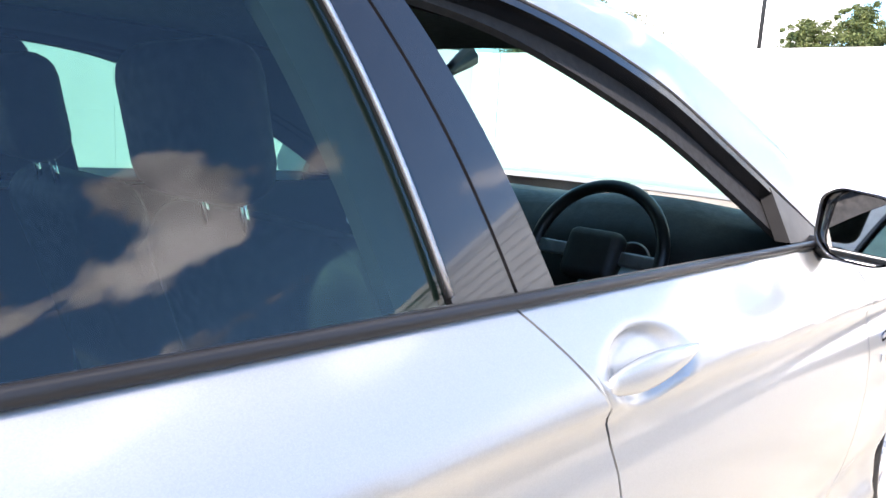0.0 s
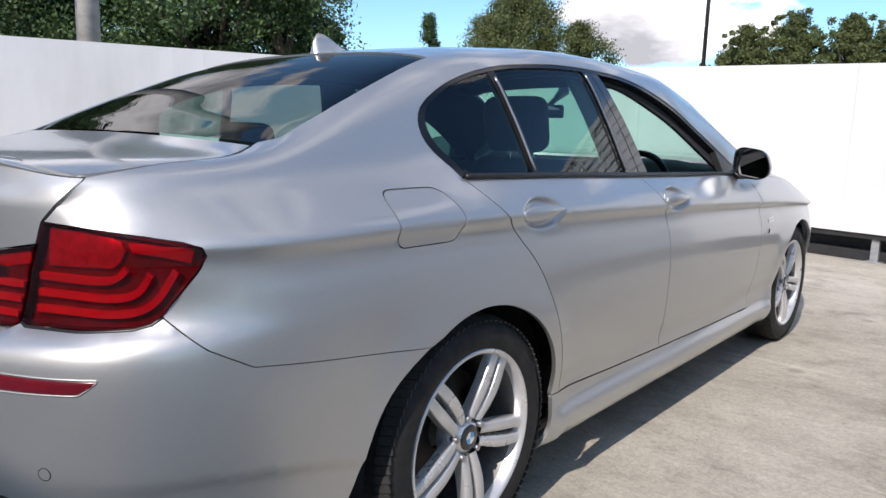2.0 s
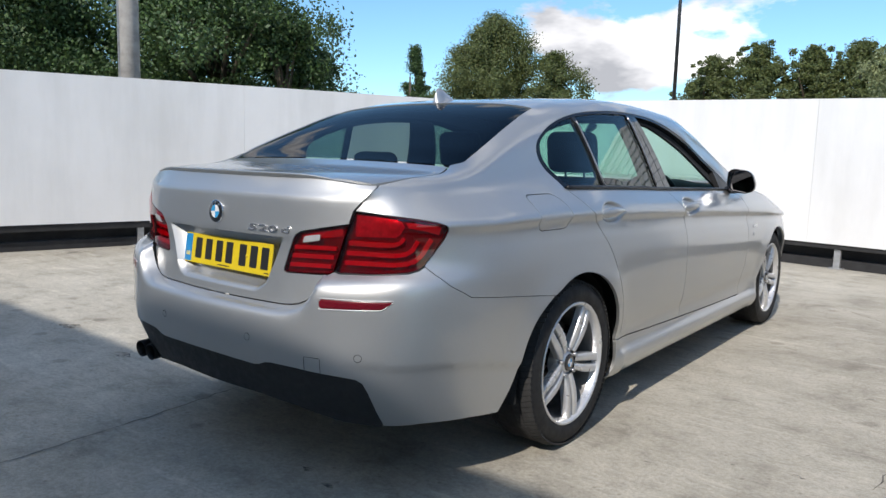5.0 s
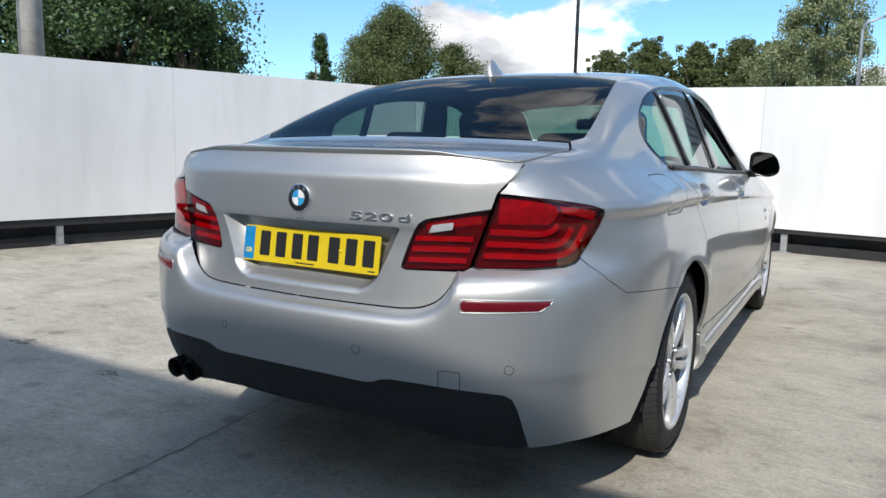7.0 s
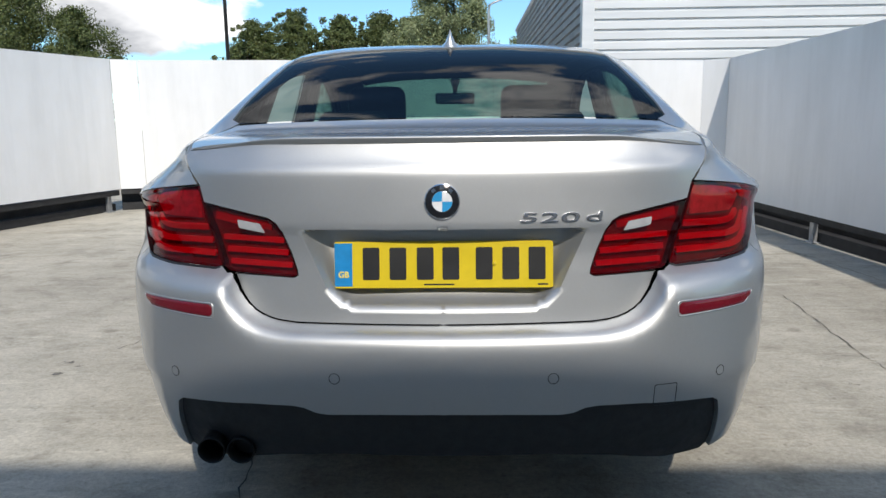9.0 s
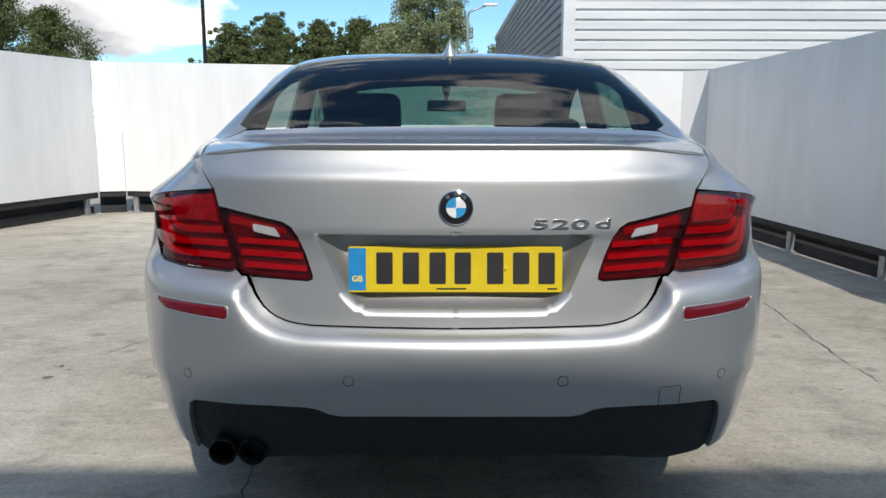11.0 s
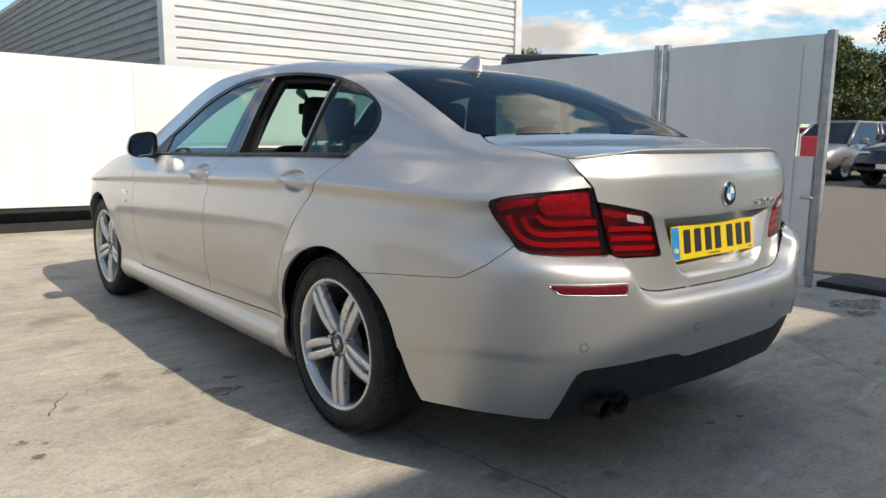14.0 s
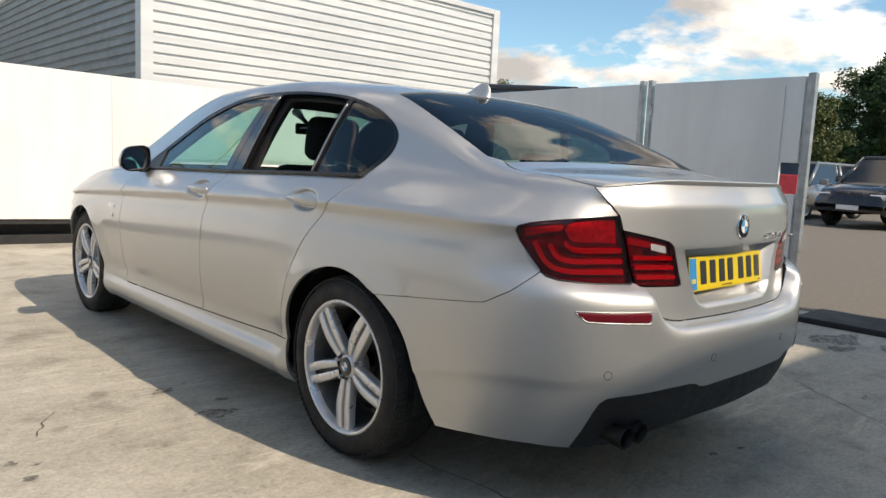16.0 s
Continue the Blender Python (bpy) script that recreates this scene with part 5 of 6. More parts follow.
    pane("pillar_cover", between((B_MID[0] + 0.006, B_MID[1] + 0.006), B_FRONT), M_GLOSS_BLACK, 0.004, depth=0.02, h=0.012, parent=front_door)
    pane("pillar_trim", between((B_REAR[0] - 0.045, B_REAR[1] - 0.045), (B_FRONT[0] + 0.04, B_FRONT[1] + 0.05)), M_LINING, 0.036, depth=0.02)
    for l, w in ((C_LINE, 0.006), (B_REAR, 0.005)):
        bm = bmesh.new()
        p0, p1 = (W(l[0] + (l[1] - l[0]) * (z - 1.03) / 0.33, z) for z in (1.035, 1.30))
        top = W(l[0] + (l[1] - l[0]) * (0.318 if l is C_LINE else 0.362 - 0.03) / 0.33, 1.318 if l is C_LINE else 1.362)[1]
        pts = []
        for i in range(14):
            v = 0.012 + (top - 0.012) * i / 13
            p = upper(p0[0] + (p1[0] - p0[0]) * (v - p0[1]) / (p1[1] - p0[1]), v)
            pts.append((p.x * side + side * 0.001, p.y, p.z))
        tube(bm, pts, w * 0.7, 6)
        part("bright_strip", bm, M_STEEL, rear_door)
    # belt seal
    bm = bmesh.new()
    pts = []
    for s in np.linspace(S1 + 0.01, A_FOOT - 0.02, 60):
        p = lower(float(s), shoulder(float(s)))
        pts.append(((p.x + 0.001) * side, p.y, p.z + 0.005))
    tube(bm, pts, 0.0085, 8)
    part("belt_seal", bm, M_TRIM, car)

    # handles
    for hy, door in zip(HANDLES, (rear_door, front_door)):
        bm = bmesh.new()
        rings = []
        hz = HANDLE_Z(hy)
        for i in range(25):
            f = i / 24
            y = hy - 0.118 + 0.220 * f
            thick = math.sin(math.pi * min(1, max(0, 0.04 + 0.92 * f))) ** 0.55
            x0 = 0.911 + 0.008 * thick
            h, w = 0.0300 * thick * (1 - 0.62 * f), 0.014 * thick
            rings.append([bm.verts.new((side * (x0 + w * math.cos(a)), y, hz + 0.011 + 0.006 * (f - 0.5) + h * math.sin(a))) for a in np.linspace(0, 2 * math.pi, 12, endpoint=False)])
        for a, b in zip(rings, rings[1:]):
            for j in range(12):
                bm.faces.new([a[j], a[(j + 1) % 12], b[(j + 1) % 12], b[j]])
        bm.faces.new(rings[0])
        bm.faces.new(rings[-1])
        bmesh.ops.recalc_face_normals(bm, faces=bm.faces)
        part("door_handle", bm, M_PAINT, door)

    # tail lamps: a dark housing, light guides and reflectors, and a red lens over them
    for nm, poly in (("tail_lamp", LAMP_OUT), ("boot_lamp", LAMP_IN)):
        bm = bmesh.new()
        sheet(bm, poly, lidface, 0.016, gap=0.002, sink=0.018)
        housing = part(nm, fix(bm), M_LAMP_BACK, car, "red tail lamp with bright light guides")
        bm = bmesh.new()
        sheet(bm, poly, lidface, 0.014, gap=0.0025, sink=-0.001)
        flange(fix(bm), 0.018)
        part("lens", bm, M_LENS, housing, "glossy red lens")
        bm = bmesh.new()
        rim = dense(shrink(poly, 0.0018), 0.012)
        rows = []
        for q in rim:
            a = lidface(*q)
            c = lidface(0.7 + (q[0] - 0.7) * 0.985, 0.86 + (q[1] - 0.86) * 0.985)
            rows.append((bm.verts.new((a.x * side, a.y + 0.001, a.z)), bm.verts.new((c.x * 0.985 * side, c.y + 0.019, c.z))))
        for a, b in zip(rows, rows[1:] + rows[:1]):
            bm.faces.new([a[0], a[1], b[1], b[0]])
        bmesh.ops.recalc_face_normals(bm, faces=bm.faces)
        part("rim", bm, M_LAMP_DARK, housing)

        def ribbon(name, points, width, material, sink=0.008, depth=0.009):
            pts = smooth_line(points, 0.012)
            left, right = [], []
            for i, q in enumerate(pts):
                c, d = pts[max(0, i - 1)], pts[min(len(pts) - 1, i + 1)]
                t = Vector((d[0] - c[0], d[1] - c[1])).normalized()
                left.append((q[0] - t.y * width / 2, q[1] + t.x * width / 2))
                right.append((q[0] + t.y * width / 2, q[1] - t.x * width / 2))
            bm = bmesh.new()
            sheet(bm, left + right[::-1], lidface, 0.012, gap=0, sink=sink)
            flange(fix(bm), depth)
            part(name, bm, material, housing)

        if nm == "tail_lamp":
            ribbon("light_guide", [(0.620, 0.868), (0.70, 0.867), (0.78, 0.868), (0.815, 0.876), (0.835, 0.893)], 0.013, M_LAMP_GUIDE)
            ribbon("light_guide", [(0.612, 0.837), (0.72, 0.837), (0.82, 0.839), (0.862, 0.852), (0.888, 0.885)], 0.014, M_LAMP_GUIDE)
            ribbon("light_guide", [(0.605, 0.806), (0.72, 0.807), (0.83, 0.810), (0.885, 0.826), (0.925, 0.87), (0.938, 0.89)], 0.014, M_LAMP_GUIDE)
            bm = bmesh.new()
            sheet(bm, [(0.642, 0.892), (0.648, 0.962), (0.72, 0.960), (0.80, 0.954), (0.825, 0.948), (0.835, 0.925), (0.820, 0.904), (0.80, 0.894)], lidface, 0.012, gap=0, sink=0.012)
            flange(fix(bm), 0.006)
            part("indicator", bm, M_LAMP_BRIGHT, housing)
            bm = bmesh.new()
            sheet(bm, [(0.842, 0.946), (0.88, 0.945), (0.94, 0.936), (0.972, 0.922), (0.966, 0.902), (0.90, 0.915), (0.85, 0.922)], lidface, 0.012, gap=0, sink=0.012)
            flange(fix(bm), 0.006)
            part("side_marker", bm, M_LAMP_GUIDE, housing)
        else:
            for z, x0 in ((0.846, 0.392), (0.817, 0.382), (0.788, 0.372)):
                ribbon("light_guide", [(x0, z - 0.003), (0.46, z), (0.552 + (z - 0.788) * 0.35, z + 0.002)], 0.013, M_LAMP_GUIDE)
            ribbon("upper_guide", [(0.425, 0.876), (0.50, 0.888), (0.596, 0.905)], 0.026, M_LAMP_MID, 0.014)
            bm = bmesh.new()
            sheet(bm, rounded([(0.438, 0.862), (0.512, 0.874), (0.515, 0.893), (0.450, 0.884)], 0.004, 2), lidface, 0.01, gap=0, sink=-0.0022)
            flange(fix(bm), 0.004)
            part("reversing_lamp", bm, M_LAMP_WHITE, housing, "small clear reversing lamp")
    # the black seal between the lamp and the bumper
    bm = bmesh.new()
    tube(bm, [(q.x * side, q.y + 0.004, q.z) for q in (lower(p[0], p[1] - 0.001) for p in dense(LAMP_OUT[9:15], 0.015, False))], 0.0045, 6)
    part("lamp_seal", bm, M_TRIM, rear_bumper)
    # reflectors in the bumper
    bm = bmesh.new()
    rows = []
    for i in range(31):
        f = i / 30
        s = 0.553 + 0.238 * f
        end = min(1.0, f / 0.02 + 0.55)
        high = 0.698 + 0.003 * f
        low = 0.669 + 0.008 * f + max(0.0, f - 0.86) / 0.14 * 0.018
        mid = (low + high) / 2
        row = []
        for j in range(7):
            z = mid + (high - low) * 0.5 * end * (j / 3 - 1)
            e = 0.004
            n = (lower(s + e, z) - lower(s - e, z)).cross(lower(s, z + e) - lower(s, z - e)).normalized()
            row.append(bm.verts.new(lower(s, z) + n * (0.0005 if j in (0, 6) or i in (0, 30) else 0.0022)))
        rows.append(row)
    for p, q in zip(rows, rows[1:]):
        for j in range(6):
            bm.faces.new([p[j], q[j], q[j + 1], p[j + 1]])
    flange(fix(bm), 0.008)
    part("reflector", bm, M_REFLECTOR, rear_bumper, "red reflector strip")
    # the painted lip of its recess
    border = [(0.5505, 0.6655), (0.5505, 0.7005), (0.67, 0.7020), (0.793, 0.7040), (0.7935, 0.7000), (0.760, 0.6745), (0.67, 0.6705)]
    bm = bmesh.new()
    tube(bm, [(q.x * side, q.y, q.z) for q in (lower(*p) for p in dense(rounded(border, 0.008, 3), 0.012))], 0.0020, 6, closed=True)
    part("reflector_lip", bm, M_PAINT, rear_bumper)
    # parking sensors
    for x, z in ((0.252, 0.535), (0.667, 0.518)):
        s, _ = Q(x, z)
        p, e = lower(s, z), 0.004
        n = (lower(s + e, z) - lower(s - e, z)).cross(lower(s, z + e) - lower(s, z - e)).normalized()
        q = Vector((n.x * side, n.y, n.z))
        bm = bmesh.new()
        sheet(bm, [(s + 0.0112 * math.cos(a), z + 0.0112 * math.sin(a)) for a in np.linspace(0, 2 * math.pi, 24, endpoint=False)], lower, 0.008, gap=0, sink=-0.0008)
        sensor = part("parking_sensor", fix(bm), M_PAINT, rear_bumper)
        bm = bmesh.new()
        tube(bm, [Vector((p.x * side, p.y, p.z)) + q.to_track_quat("Z", "Y").to_matrix() @ Vector((0.0125 * math.cos(a), 0.0125 * math.sin(a), 0.0)) for a in np.linspace(0, 2 * math.pi, 20, endpoint=False)], 0.0010, 5, closed=True)
        part("ring", bm, M_TRIM, sensor)

# rear screen, windscreen, bonnet, nose
screen = [D(1.252, 0.0)] + [D(1.248, 0.3)] + [(p[0], p[1]) for p in SCREEN_SIDE] + [D(0.605, 0.45), D(0.598, 0.25), D(0.597, 0.0)]
screen[0], screen[-1] = (screen[0][0], 1.0), (screen[-1][0], 1.0)
bm = bmesh.new()
sheet(bm, screen, upper, 0.03, stretch=UP, gap=0.004, keep=lambda p: p[1] > 0.999, sink=0.004)
mirror(bm)
part("rear_screen", bm, M_GLASS_REAR, car, "tinted rear screen")
front_glass = [(D(2.92, 0.0)[0], 1.0), D(2.935, 0.3), D(2.965, 0.572), D(3.2, 0.615), D(3.45, 0.66), D(3.66, 0.69), D(3.74, 0.4), (D(3.76, 0.0)[0], 1.0)]
bm = bmesh.new()
sheet(bm, front_glass, upper, 0.04, stretch=UP, gap=0.004, keep=lambda p: p[1] > 0.999, sink=0.004)
mirror(bm)
part("windscreen", bm, M_GLASS, car, "clear windscreen")
bonnet = [(D(3.77, 0.0)[0], 1.0), D(3.75, 0.4), D(3.67, 0.705), (A_FOOT + 0.055, 0.0)] + [(s, 0.0) for s in np.linspace(A_FOOT + 0.08, S(4.70, 0.74)[0], 30)] + [(S(4.70, 0.74)[0], 1.0)]
bm = bmesh.new()
sheet(bm, bonnet, upper, 0.04, stretch=UP, keep=lambda p: p[1] > 0.999)
mirror(bm)
flange(bm)
part("bonnet", bm, M_PAINT, car)
nose = [S(4.71, 0.28), S(4.72, 0.72)]
nose += [(nose[1][0] + (S_END - nose[1][0]) * i / 12, 0.72) for i in range(1, 13)] + [(S_END, 0.22), (nose[0][0], 0.22)]
bm = bmesh.new()
sheet(bm, nose, lower, 0.04)
mirror(bm)
flange(bm)
part("front_bumper", bm, M_PAINT, car)

# ---- wheels ----
# half the width of a pair of spokes, and of the slot between them, from hub to rim
SPOKE_HALF = pchip([(0.0, 0.031), (0.2, 0.0365), (0.45, 0.0415), (0.7, 0.0425), (0.88, 0.0405), (1.0, 0.040)])
SPOKE_SLOT = pchip([(0.0, 0.003), (0.15, 0.0048), (0.4, 0.0062), (0.75, 0.0075), (1.0, 0.006)])


def wheel_parts(parent, out):
    """A wheel about its own x axis, its face towards out (+1 or -1), with the hub at the origin."""
    R = HUB_Z
    turn = -101 if out > 0 else -110
    bm = bmesh.new()
    prof = [(-0.215, 0.250), (-0.222, 0.268), (-0.224, 0.292), (-0.214, 0.318), (-0.196, 0.3325), (-0.16, R - 0.001), (-0.108, R), (-0.056, R - 0.001), (-0.022, 0.3325), (-0.004, 0.318), (0.008, 0.292), (0.007, 0.268), (0.0, 0.252), (-0.008, 0.246)]
    lathe(bm, [(a * out, r) for a, r in prof], 72)
    tyre = part("tyre", bm, M_RUBBER, parent, "low-profile black rubber tyre")
    # tread blocks stand proud of the carcass in rows
    bm = bmesh.new()
    for k, (a, half, tilt, drop) in enumerate(((-0.197, 0.022, -14, 0.0040), (-0.150, 0.016, 0, 0.0), (-0.108, 0.016, 0, 0.0), (-0.066, 0.016, 0, 0.0), (-0.021, 0.022, 14, 0.0040))):
        for j in range(88):
            ang = 2 * math.pi * (j + (k % 2) * 0.5) / 88
            m = Matrix.Rotation(ang, 4, "X") @ Matrix.Translation((a * out, 0, R - 0.0032 - drop)) @ Matrix.Rotation(radians(tilt) * out, 4, "Y") @ Matrix.Rotation(radians(14 if k > 2 else -14), 4, "Z")
            box(bm, -half, half, -0.0098, 0.0098, -0.003, 0.0026, 0, m)
    tread = part("tread", bm, M_TREAD, tyre, smooth=False)
    tread["kind"] = "stuff"
    bm = bmesh.new()
    prof = [(-0.030, 0.2275), (-0.014, 0.233), (-0.004, 0.2365), (0.0015, 0.241), (0.003, 0.2465), (0.0, 0.2505), (-0.006, 0.2515), (-0.012, 0.249)]
    lathe(bm, [(a * out, r) for a, r in prof], 72)
    rim = part("rim", bm, M_ALLOY, parent, "silver alloy rim with five double spokes")
    bm = bmesh.new()
    lathe(bm, [(a * out, r) for a, r in ((-0.205, 0.247), (-0.20, 0.236), (-0.15, 0.222), (-0.07, 0.218), (-0.035, 0.226), (-0.030, 0.2275))], 72)
    part("barrel", bm, M_BARREL, rim)
    for k in range(5):
        for side in (1, -1):
            bm = bmesh.new()
            rings = []
            for i in range(13):
                f = i / 12
                r = 0.052 + (0.234 - 0.052) * f
                wide, slot = SPOKE_HALF(f), SPOKE_SLOT(f)
                off, w = side * (wide + slot) / 2, (wide - slot) / 2.5
                face = -0.022 + 0.016 * math.sin(math.pi * 0.5 * min(1, f * 1.5)) - 0.004 * f ** 3
                deep = 0.034 - 0.006 * f
                q = [(-1.25, -deep), (-1.22, -0.014), (-1.16, -0.003), (-1.02, -0.0004), (0.0, 0.001), (0.98, 0.0), (1.12, -0.0025), (1.20, -0.010), (1.25, -deep)]
                if side < 0:
                    q = [(-a, b) for a, b in reversed(q)]
                rings.append([bm.verts.new(((face + d) * out, off + u * w, r)) for u, d in q])
            for a, b in zip(rings, rings[1:]):
                for j in range(8):
                    bm.faces.new([a[j], a[j + 1], b[j + 1], b[j]])
            bmesh.ops.recalc_face_normals(bm, faces=bm.faces)
            bmesh.ops.transform(bm, matrix=Matrix.Rotation(radians(turn - 72 * k), 4, "X"), verts=bm.verts)
            part("spoke", bm, M_ALLOY, rim)
        bm = bmesh.new()
        box(bm, -0.056, -0.036, -0.016, 0.016, 0.06, 0.226, 0.0, Matrix.Diagonal((out, 1, 1, 1)))
        bmesh.ops.transform(bm, matrix=Matrix.Rotation(radians(turn - 72 * k), 4, "X"), verts=bm.verts)
        bmesh.ops.recalc_face_normals(bm, faces=bm.faces)
        part("spoke_web", bm, M_ALLOY_DARK, rim, smooth=False)
        bm = bmesh.new()
        lathe(bm, [(-0.05 * out, 0.0001), (-0.018 * out, 0.0001), (-0.018 * out, 0.0080), (-0.021 * out, 0.0092), (-0.05 * out, 0.0095)], 12)
        bmesh.ops.transform(bm, matrix=Matrix.Rotation(radians(turn - 72 * k + 36), 4, "X") @ Matrix.Translation((0.003 * out, 0, 0.056)), verts=bm.verts)
        part("wheel_bolt", bm, M_STEEL, rim)
    bm = bmesh.new()
    lathe(bm, [(-0.08 * out, 0.070), (-0.045 * out, 0.068), (-0.036 * out, 0.064), (-0.031 * out, 0.045), (-0.024 * out, 0.041), (-0.022 * out, 0.036)], 40)
    part("hub", bm, M_ALLOY, parent)
    bm = bmesh.new()
    lathe(bm, [(-0.023 * out, 0.036), (-0.018 * out, 0.0345), (-0.0165 * out, 0.030), (-0.0165 * out, 0.0001)], 32)
    cap = part("centre_cap", bm, M_GLOSS_BLACK, parent)
    for k, mat in enumerate((M_BADGE_BLUE, M_BADGE_WHITE, M_BADGE_BLUE, M_BADGE_WHITE)):
        bm = bmesh.new()
        c = bm.verts.new((-0.0158 * out, 0, 0))
        arc = [bm.verts.new((-0.0158 * out, 0.0175 * math.cos(a), 0.0175 * math.sin(a))) for a in np.linspace(k * math.pi / 2, (k + 1) * math.pi / 2, 9)]
        for a, b in zip(arc, arc[1:]):
            bm.faces.new([c, a, b])
        part("badge_quarter", bm, mat, cap)
    bm = bmesh.new()
    lathe(bm, [(-0.115 * out, 0.06), (-0.115 * out, 0.172), (-0.140 * out, 0.172), (-0.140 * out, 0.06)], 48)
    part("brake_disc", bm, M_DISC, parent)
    bm = bmesh.new()
    box(bm, -0.15, -0.085, -0.055, 0.055, 0.10, 0.188, 0.01, Matrix.Diagonal((out, 1, 1, 1)))
    bmesh.ops.transform(bm, matrix=Matrix.Rotation(radians(-70), 4, "X"), verts=bm.verts)
    part("brake_caliper", bm, M_ALLOY_DARK, parent, smooth=False)


for wy in AXLES:
    for out in (1, -1):
        hub = new("wheel")
        hub.parent = car
        hub["label"] = "five double-spoke silver alloy wheel"
        hub.location = ((0.902 if wy < 2 else 0.894) * out, wy, HUB_Z)
        wheel_parts(hub, out)
        # the dark arch liner
        bm = bmesh.new()
        rows = []
        for i in range(25):
            a = radians(-24 + (216 if wy < 2 else 228) * i / 24)
            rows.append([bm.verts.new((x * out, wy + r * math.cos(a), max(0.22, HUB_Z + r * math.sin(a)))) for x, r in ((0.872, 0.384), (0.85, 0.40), (0.60, 0.40), (0.60, 0.05))])
        for a, b in zip(rows, rows[1:]):
            for j in range(3):
                bm.faces.new([a[j], a[j + 1], b[j + 1], b[j]])
        bmesh.ops.recalc_face_normals(bm, faces=bm.faces)
        part("arch_liner", bm, M_LINER, car)

# floor pan, exhaust
bm = bmesh.new()
box(bm, -0.80, 0.80, 1.50, 3.66, 0.17, 0.22, 0.02)
box(bm, -0.58, 0.58, 0.45, 1.50, 0.24, 0.30, 0.02)
box(bm, -0.58, 0.58, 3.66, 4.6, 0.20, 0.25, 0.02)
part("underbody", bm, M_PLASTIC, car, smooth=False)
bm = bmesh.new()
box(bm, -0.62, 0.62, 0.22, 0.50, 0.27, 0.42, 0.03)
part("bumper_beam", bm, M_PLASTIC, car, smooth=False)
exhaust = new("exhaust")
exhaust.parent = car
exhaust["label"] = "twin sooty round tailpipes"
for x in (-0.508, -0.582):
    bm = bmesh.new()
    m = Matrix.Translation((x, 0.095, 0.318)) @ Matrix.Rotation(radians(90), 4, "Z") @ Matrix.Rotation(radians(-4), 4, "Y")
    lathe(bm, [(0.30, 0.030), (0.02, 0.0345), (0.0, 0.0350), (-0.002, 0.0335), (0.0, 0.031), (0.03, 0.029), (0.20, 0.028), (0.2, 0.0001)], 28)
    bmesh.ops.transform(bm, matrix=m, verts=bm.verts)
    part("tailpipe", bm, M_SOOT, exhaust)
bm = bmesh.new()
box(bm, -0.66, -0.36, 0.50, 0.78, 0.22, 0.36, 0.05)
part("silencer", bm, M_SOOT, exhaust, smooth=False)

# number plate, badge, model letters
plate_m = Matrix.Translation((0, 0.1155, 0.7825)) @ Matrix.Rotation(radians(90 - 8), 4, "X")
plate = new("number_plate")
plate.parent = car
plate.matrix_basis = plate_m
plate["label"] = "yellow number plate with a blue band and dark bars"
bm = bmesh.new()
prism(bm, rounded([(-0.26, -0.0555), (0.26, -0.0555), (0.26, 0.0555), (-0.26, 0.0555)], 0.006, 3), 0.0, 0.003)
part("plate_board", bm, M_PLATE, plate, smooth=False)
bm = bmesh.new()
prism(bm, [(-0.2595, -0.0515), (-0.217, -0.0515), (-0.217, 0.0515), (-0.2595, 0.0515)], 0.003, 0.0036)
part("blue_band", bm, M_PLATE_BLUE, plate, smooth=False)
for x in (-0.172, -0.108, -0.043, 0.018, 0.097, 0.160, 0.222):
    bm = bmesh.new()
    prism(bm, rounded([(x - 0.020, -0.036), (x + 0.020, -0.036), (x + 0.020, 0.041), (x - 0.020, 0.041)], 0.004, 2), 0.003, 0.0040)
    part("character_bar", bm, M_PLATE_BLACK, plate, smooth=False)
for x, w in ((-0.01, 0.036), (0.236, 0.012)):
    bm = bmesh.new()
    prism(bm, [(x - w, -0.0495), (x + w, -0.0495), (x + w, -0.0455), (x - w, -0.0455)], 0.003, 0.0034)
    part("maker_line", bm, M_PLATE_BLACK, plate, smooth=False)
bm = bmesh.new()
lathe(bm, [(0.003, 0.0055), (0.0055, 0.005), (0.006, 0.0001)], 16)
bmesh.ops.transform(bm, matrix=Matrix.Translation((0.121, 0.002, 0)) @ Matrix.Rotation(radians(-90), 4, "Y"), verts=bm.verts)
part("screw_cap", bm, M_PLATE, plate)


def letters(text, size, depth, material, parent, m, name, spacing=1.0, shear=0.0, bold=0.0):
    c = bpy.data.curves.new("letters", "FONT")
    c.body, c.size, c.extrude, c.space_character, c.shear, c.align_x, c.bevel_depth = text, size, depth, spacing, shear, "CENTER", 0.0006
    c.resolution_u, c.offset = 3, bold
    ob = bpy.data.objects.new("letters", c)
    me = bpy.data.meshes.new_from_object(ob)
    me.materials.clear()
    me.materials.append(material)
    bpy.data.objects.remove(ob)
    bpy.data.curves.remove(c)
    p = part(name, me, material, parent)
    p.matrix_basis = m
    return p


letters("GB", 0.020, 0.0002, plain("plate_letter_yellow", (0.75, 0.6, 0.1), 0.4), plate, Matrix.Translation((-0.238, -0.030, 0.0037)), "country_letters")


def on_lid(x, z, up=0.0):
    s, _ = Q(abs(x), z)
    p, e = lidface(abs(s), z), 0.01
    n = (lidface(abs(s) + e, z) - lidface(abs(s) - e, z)).cross(lidface(abs(s), z + e) - lidface(abs(s), z - e)).normalized()
    if x < 0:
        p.x, n.x = -p.x, -n.x
    right = Vector((0, 0, 1)).cross(n).normalized()
    top = n.cross(right)
    return Matrix.Translation(p + n * up) @ Matrix((right, top, n)).transposed().to_4x4()


